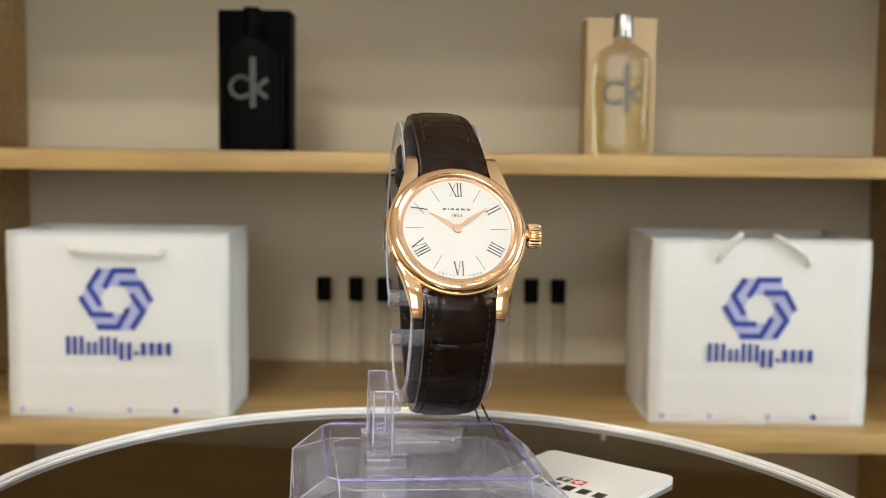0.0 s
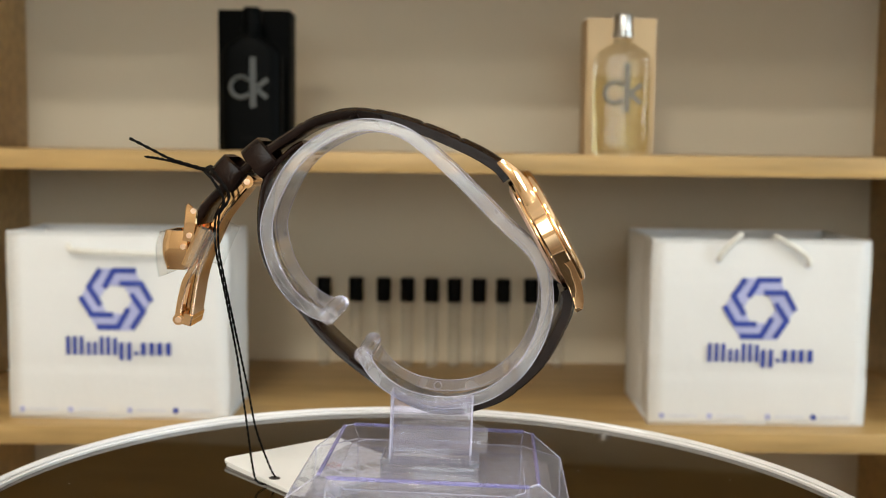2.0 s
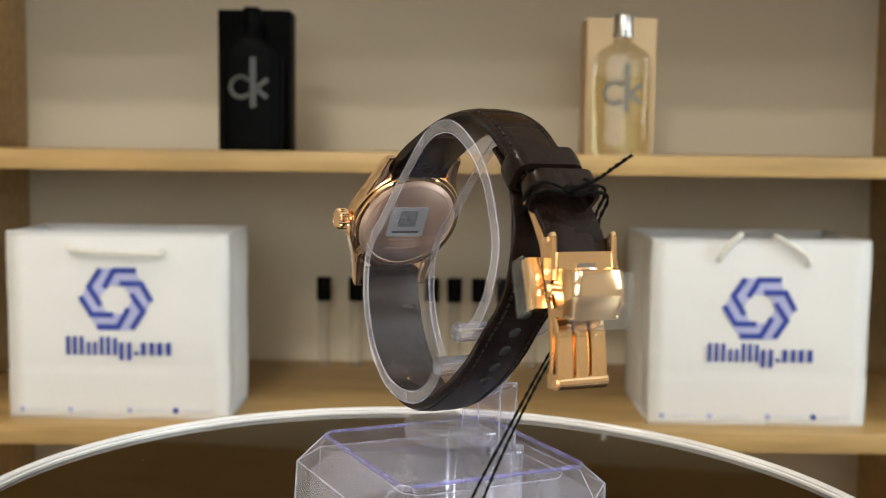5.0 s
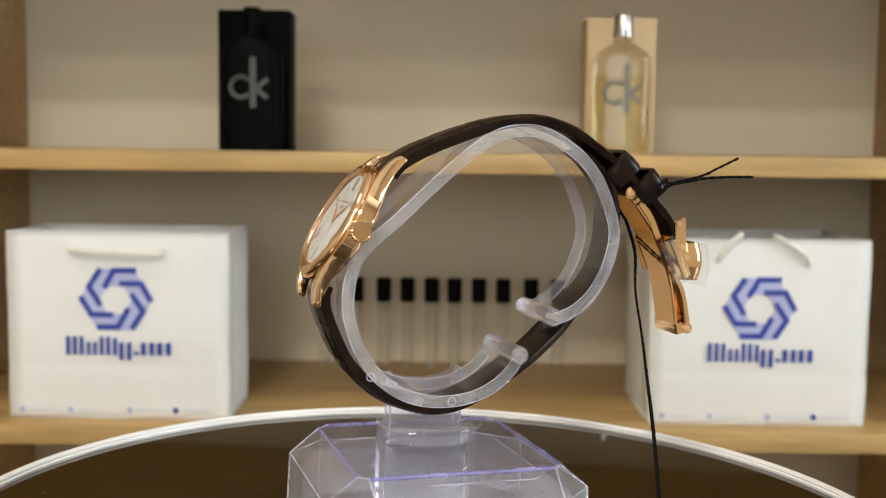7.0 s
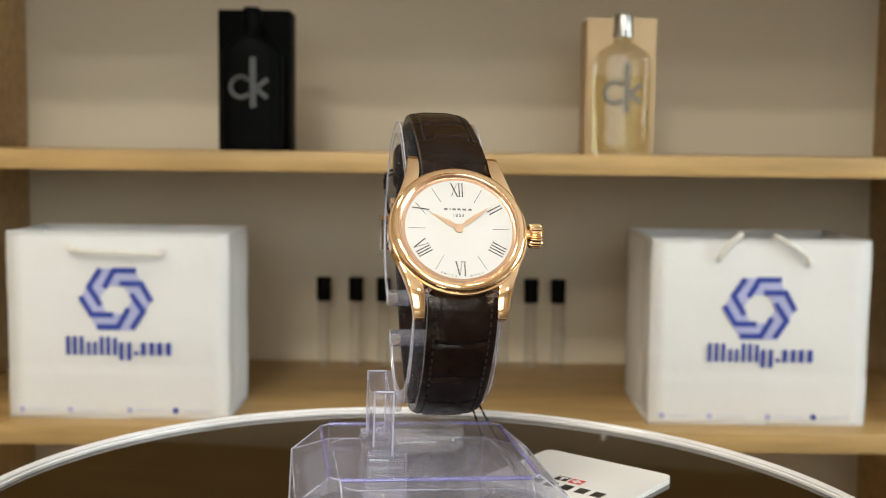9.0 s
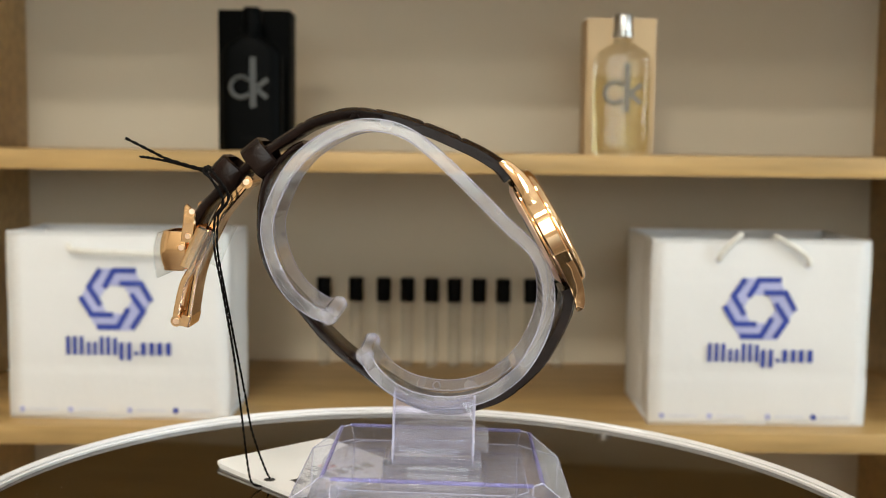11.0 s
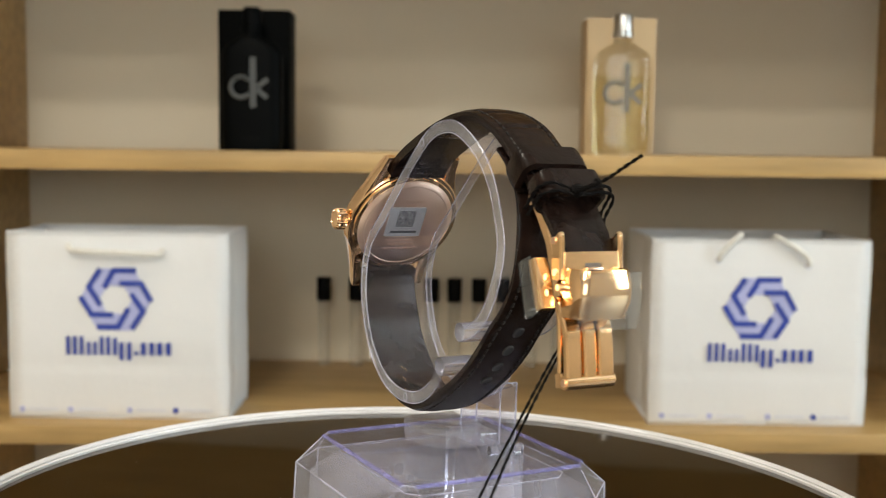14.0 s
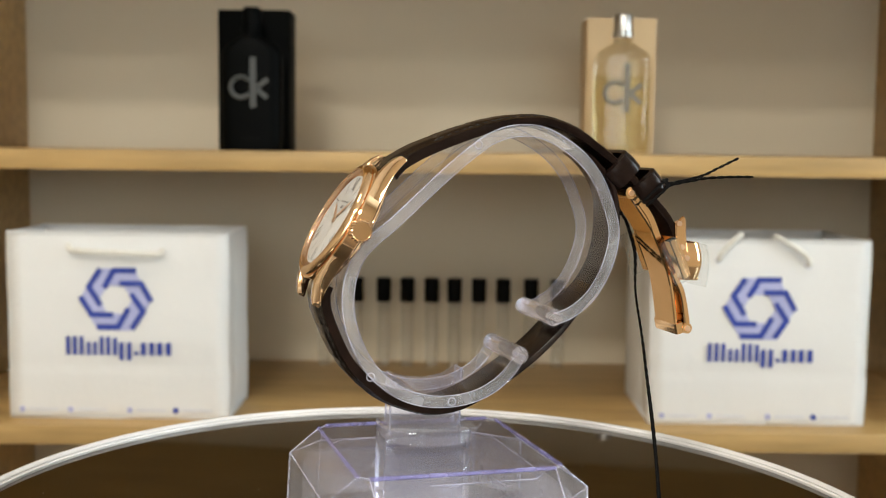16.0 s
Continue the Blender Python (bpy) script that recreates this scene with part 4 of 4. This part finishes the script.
def cover_shell():
    """A hollow lid open at the top: a bulging front that turns round into two cheeks."""
    rings = []
    for k in range(9):
        g = k / 8
        z = -17.3 - 7.4 * g
        front = -53.0 - 0.95 * math.sin(math.pi * (0.12 + 0.80 * g))
        half = 4.75 + 0.45 * math.sin(math.pi * g)
        back = -48.6 - 0.3 * g
        outer, inner = [], []
        for off, path in ((0.0, outer), (0.75, inner)):
            f, h, r = front + off, half - off, 2.0 - off
            path.append((back, -h))
            for a in range(0, 91, 15):
                path.append((f + r - r * math.sin(radians(a)), -h + r - r * math.cos(radians(a))))
            for a in range(90, -1, -15):
                path.append((f + r - r * math.sin(radians(a)), h - r + r * math.cos(radians(a))))
            path.append((back, h))
        rings.append([at_mm(u, w, z) for u, w in outer + inner[::-1]])
    return loft(rings)


cover = part("clasp_cover", cover_shell(), M_CLASP, clasp, "polished rose gold clasp cover")
part("cover_floor", slab(-53.0, -49.2, -4.3, 4.3, -24.9, -24.1, 0.3), M_CLASP, cover)
part("protective_film", plate(((-53.9, -17.6), (-54.6, -20.5), (-54.5, -23.6), (-54.0, -26.2)), -5.5, 5.5, 0.1), M_FILM, cover, "clear protective film")
for sx in (-1, 1):
    part("side_button", plate(((-45.7, -16.0), (-47.3, -19.5), (-48.9, -23.3)), sx * 7.15 - 1.25, sx * 7.15 + 1.25, 2.0), M_CLASP, clasp)
    part("protective_film", plate(((-44.8, -15.8), (-46.6, -19.8), (-48.3, -24.2)), sx * 8.7 - 0.06, sx * 8.7 + 0.06, 3.4), M_FILM, clasp, "clear protective film")


def skew(ob):
    """The loose strap end and its clasp hang a little aslant."""
    for o in [ob] + list(ob.children_recursive):
        for v in o.data.vertices:
            u, z = v.co.x / MM, v.co.z / MM + DISC_Z
            far = min(1.0, max(0.0, (-28.0 - u) / 18.0))
            v.co.y += MM * (0.8 * far + 0.05 * max(0.0, -15.0 - z) * (1 if u < -36 else 0))


for ob in list(watch.children):
    if ob.name.split(".")[0] in ("clasp", "keeper_loop", "upper_strap"):
        skew(ob)

# ---- thread and tag ----
thread = thing("tag_thread", "black twisted cotton thread knotted round the strap", "thread")


def strand(name, pts, r=0.25):
    line3 = smooth_line([at_mm(*p) for p in pts], 0.5 * MM)
    bm = bmesh.new()
    for ph in (0, math.pi):
        path = []
        for i, p in enumerate(line3):
            d = (line3[min(i + 1, len(line3) - 1)] - line3[max(i - 1, 0)]).normalized()
            a = d.orthogonal().normalized()
            c = d.cross(a)
            q = i * 0.9 + ph
            path.append(p + (a * math.cos(q) + c * math.sin(q)) * r * 0.45 * MM)
        merge(bm, tube(path, r * 0.62 * MM, 6))
    return part(name, bm, M_THREAD, thread)


strand("loose_end", ((-45.9, 2.4, -5.7), (-48.5, 2.7, -5.2), (-51.5, 2.9, -4.5), (-54.6, 3.0, -3.6), (-58, 3.0, -2.0), (-62.3, 3.0, 0.0)), 0.3)
strand("loose_end", ((-45.9, 2.5, -6.1), (-48.5, 2.9, -5.5), (-51.5, 3.4, -4.8), (-54.6, 4.5, -4.2), (-58, 7.0, -3.8), (-61.4, 10.1, -3.6)), 0.3)
strand("loop", ((-38.9, 6.9, -9.0), (-42.5, 7.1, -5.6), (-44.6, 5.5, -4.6), (-45.6, 1.9, -5.6), (-44.8, -3.5, -5.0), (-42.6, -6.9, -6.2), (-40.0, -7.0, -10.2), (-42.0, -6.4, -13.5)), 0.3)
strand("loop", ((-39.6, 6.8, -10.0), (-43.2, 7.2, -6.8), (-45.2, 5.2, -5.8), (-46.0, 1.9, -6.4), (-45.4, -3.5, -6.0), (-43.2, -7.0, -7.2), (-41.0, -7.0, -11.0), (-42.6, -6.6, -14.0)), 0.3)
part("knot", lathe([(0, -1.2 * MM), (0.9 * MM, -0.7 * MM), (1.15 * MM, 0), (0.9 * MM, 0.8 * MM), (0, 1.2 * MM)], 12, Matrix.Translation(at_mm(-45.9, 1.9, -5.8))), M_THREAD, thread)
strand("cord", ((-42.0, -6.4, -13.5), (-42.8, -3.3, -20), (-42.0, -0.3, -28), (-41.4, 4.2, -36), (-40.7, 8.4, -44), (-40.0, 12.6, -52), (-39.2, 17.0, -61), (-37.4, 22.2, -70), (-36.4, 24.3, -73.3)))
strand("cord", ((-42.6, -6.6, -14.0), (-43.3, -3.6, -20), (-42.3, -0.9, -28), (-41.8, 3.6, -36), (-41.3, 7.7, -44), (-41.0, 11.4, -52), (-40.6, 14.6, -60), (-40.2, 17.6, -68), (-39.6, 19.8, -72.9), (-37.8, 21.6, -74.2)))

tag = thing("swing_tag", "white rounded cardboard swing tag with black and red print", "tag")
ex = Vector((0.705, 0.709)).normalized()
ey = Vector((ex.y, -ex.x))
TAG = Matrix.Translation(at_mm(-51.6, 36.4, -74.55)) @ Matrix(((ex.x, ey.x, 0, 0), (ex.y, ey.y, 0, 0), (0, 0, -1, 0), (0, 0, 0, 1))) @ pose(0, 0, 0, 0.9, 0, 0) @ Matrix.Scale(MM, 4)


def tag_part(name, bm, mat, parent=None, label=""):
    bm.transform(TAG)
    return part(name, bm, mat, parent or tag, label)


card = tag_part("card", prism(rounded(33.4, 31, 2.5, 5, 16.7, 15.5), -1.25, -0.7), M_TAG)
tag_part("card", prism(rounded(33.4, 30.5, 2.5, 5, 16.9, 15.7), -0.6, -0.05), M_TAG)
tag_part("eyelet", lathe([(0, -1.26), (1.0, -1.26), (1.25, -1.3), (1.25, -1.25)], 20, Matrix.Translation((2.2, 19.0, 0))), M_INK, card)
tag_part("print_square", prism([(13.2, 17.2), (16.3, 17.2), (16.3, 20.3), (13.2, 20.3)], -1.30, -1.25), M_INK, card)
tag_part("print_square", prism([(16.9, 17.2), (20.0, 17.2), (20.0, 20.3), (16.9, 20.3)], -1.30, -1.25), M_RED, card)
for x0, x1, y0, y1 in ((18.05, 18.85, 17.6, 19.9), (17.3, 19.6, 18.35, 19.15)):
    tag_part("print_cross", prism([(x0, y0), (x1, y0), (x1, y1), (x0, y1)], -1.33, -1.29), M_TAG, card)
for x0, x1, y0, y1 in ((13.6, 15.9, 17.7, 18.2), (14.45, 15.05, 18.2, 19.9)):
    tag_part("print_cross", prism([(x0, y0), (x1, y0), (x1, y1), (x0, y1)], -1.33, -1.29), M_TAG, card)
for i in range(6):
    x = 5.6 + i * 3.9
    tag_part("print_block", prism([(x, 22.0), (x + 2.5, 22.0), (x + 2.5, 25.4), (x, 25.4)], -1.30, -1.25), M_INK, card)

# ---- motion of the turntable and all that stands on it ----
KNOTS = ((0, 0), (1, -0.27), (2, -0.78), (3, -1.04), (4.2, -1.25), (6.3, -0.41), (7, -0.12), (8, 0.27), (9.2, 0.89), (11.3, 1.35), (12.2, 1.28), (13, 1.01), (15, 0.26), (16, -0.1))


def turned(t):
    """The turntable's angle in degrees at t seconds."""
    for (t0, a0), (t1, a1) in zip(KNOTS, KNOTS[1:]):
        if t <= t1:
            return 40 * t + a0 + (a1 - a0) * (t - t0) / (t1 - t0)
    return 40 * t + KNOTS[-1][1]


def motions():
    rows = [(i * 0.5, TURNTABLE @ pose(0, 0, 0, 0, 0, turned(i * 0.5) - 81.8)) for i in range(33)]
    for ob in (turntable, stand, watch, thread, tag):
        walk(ob, rows)


motions()
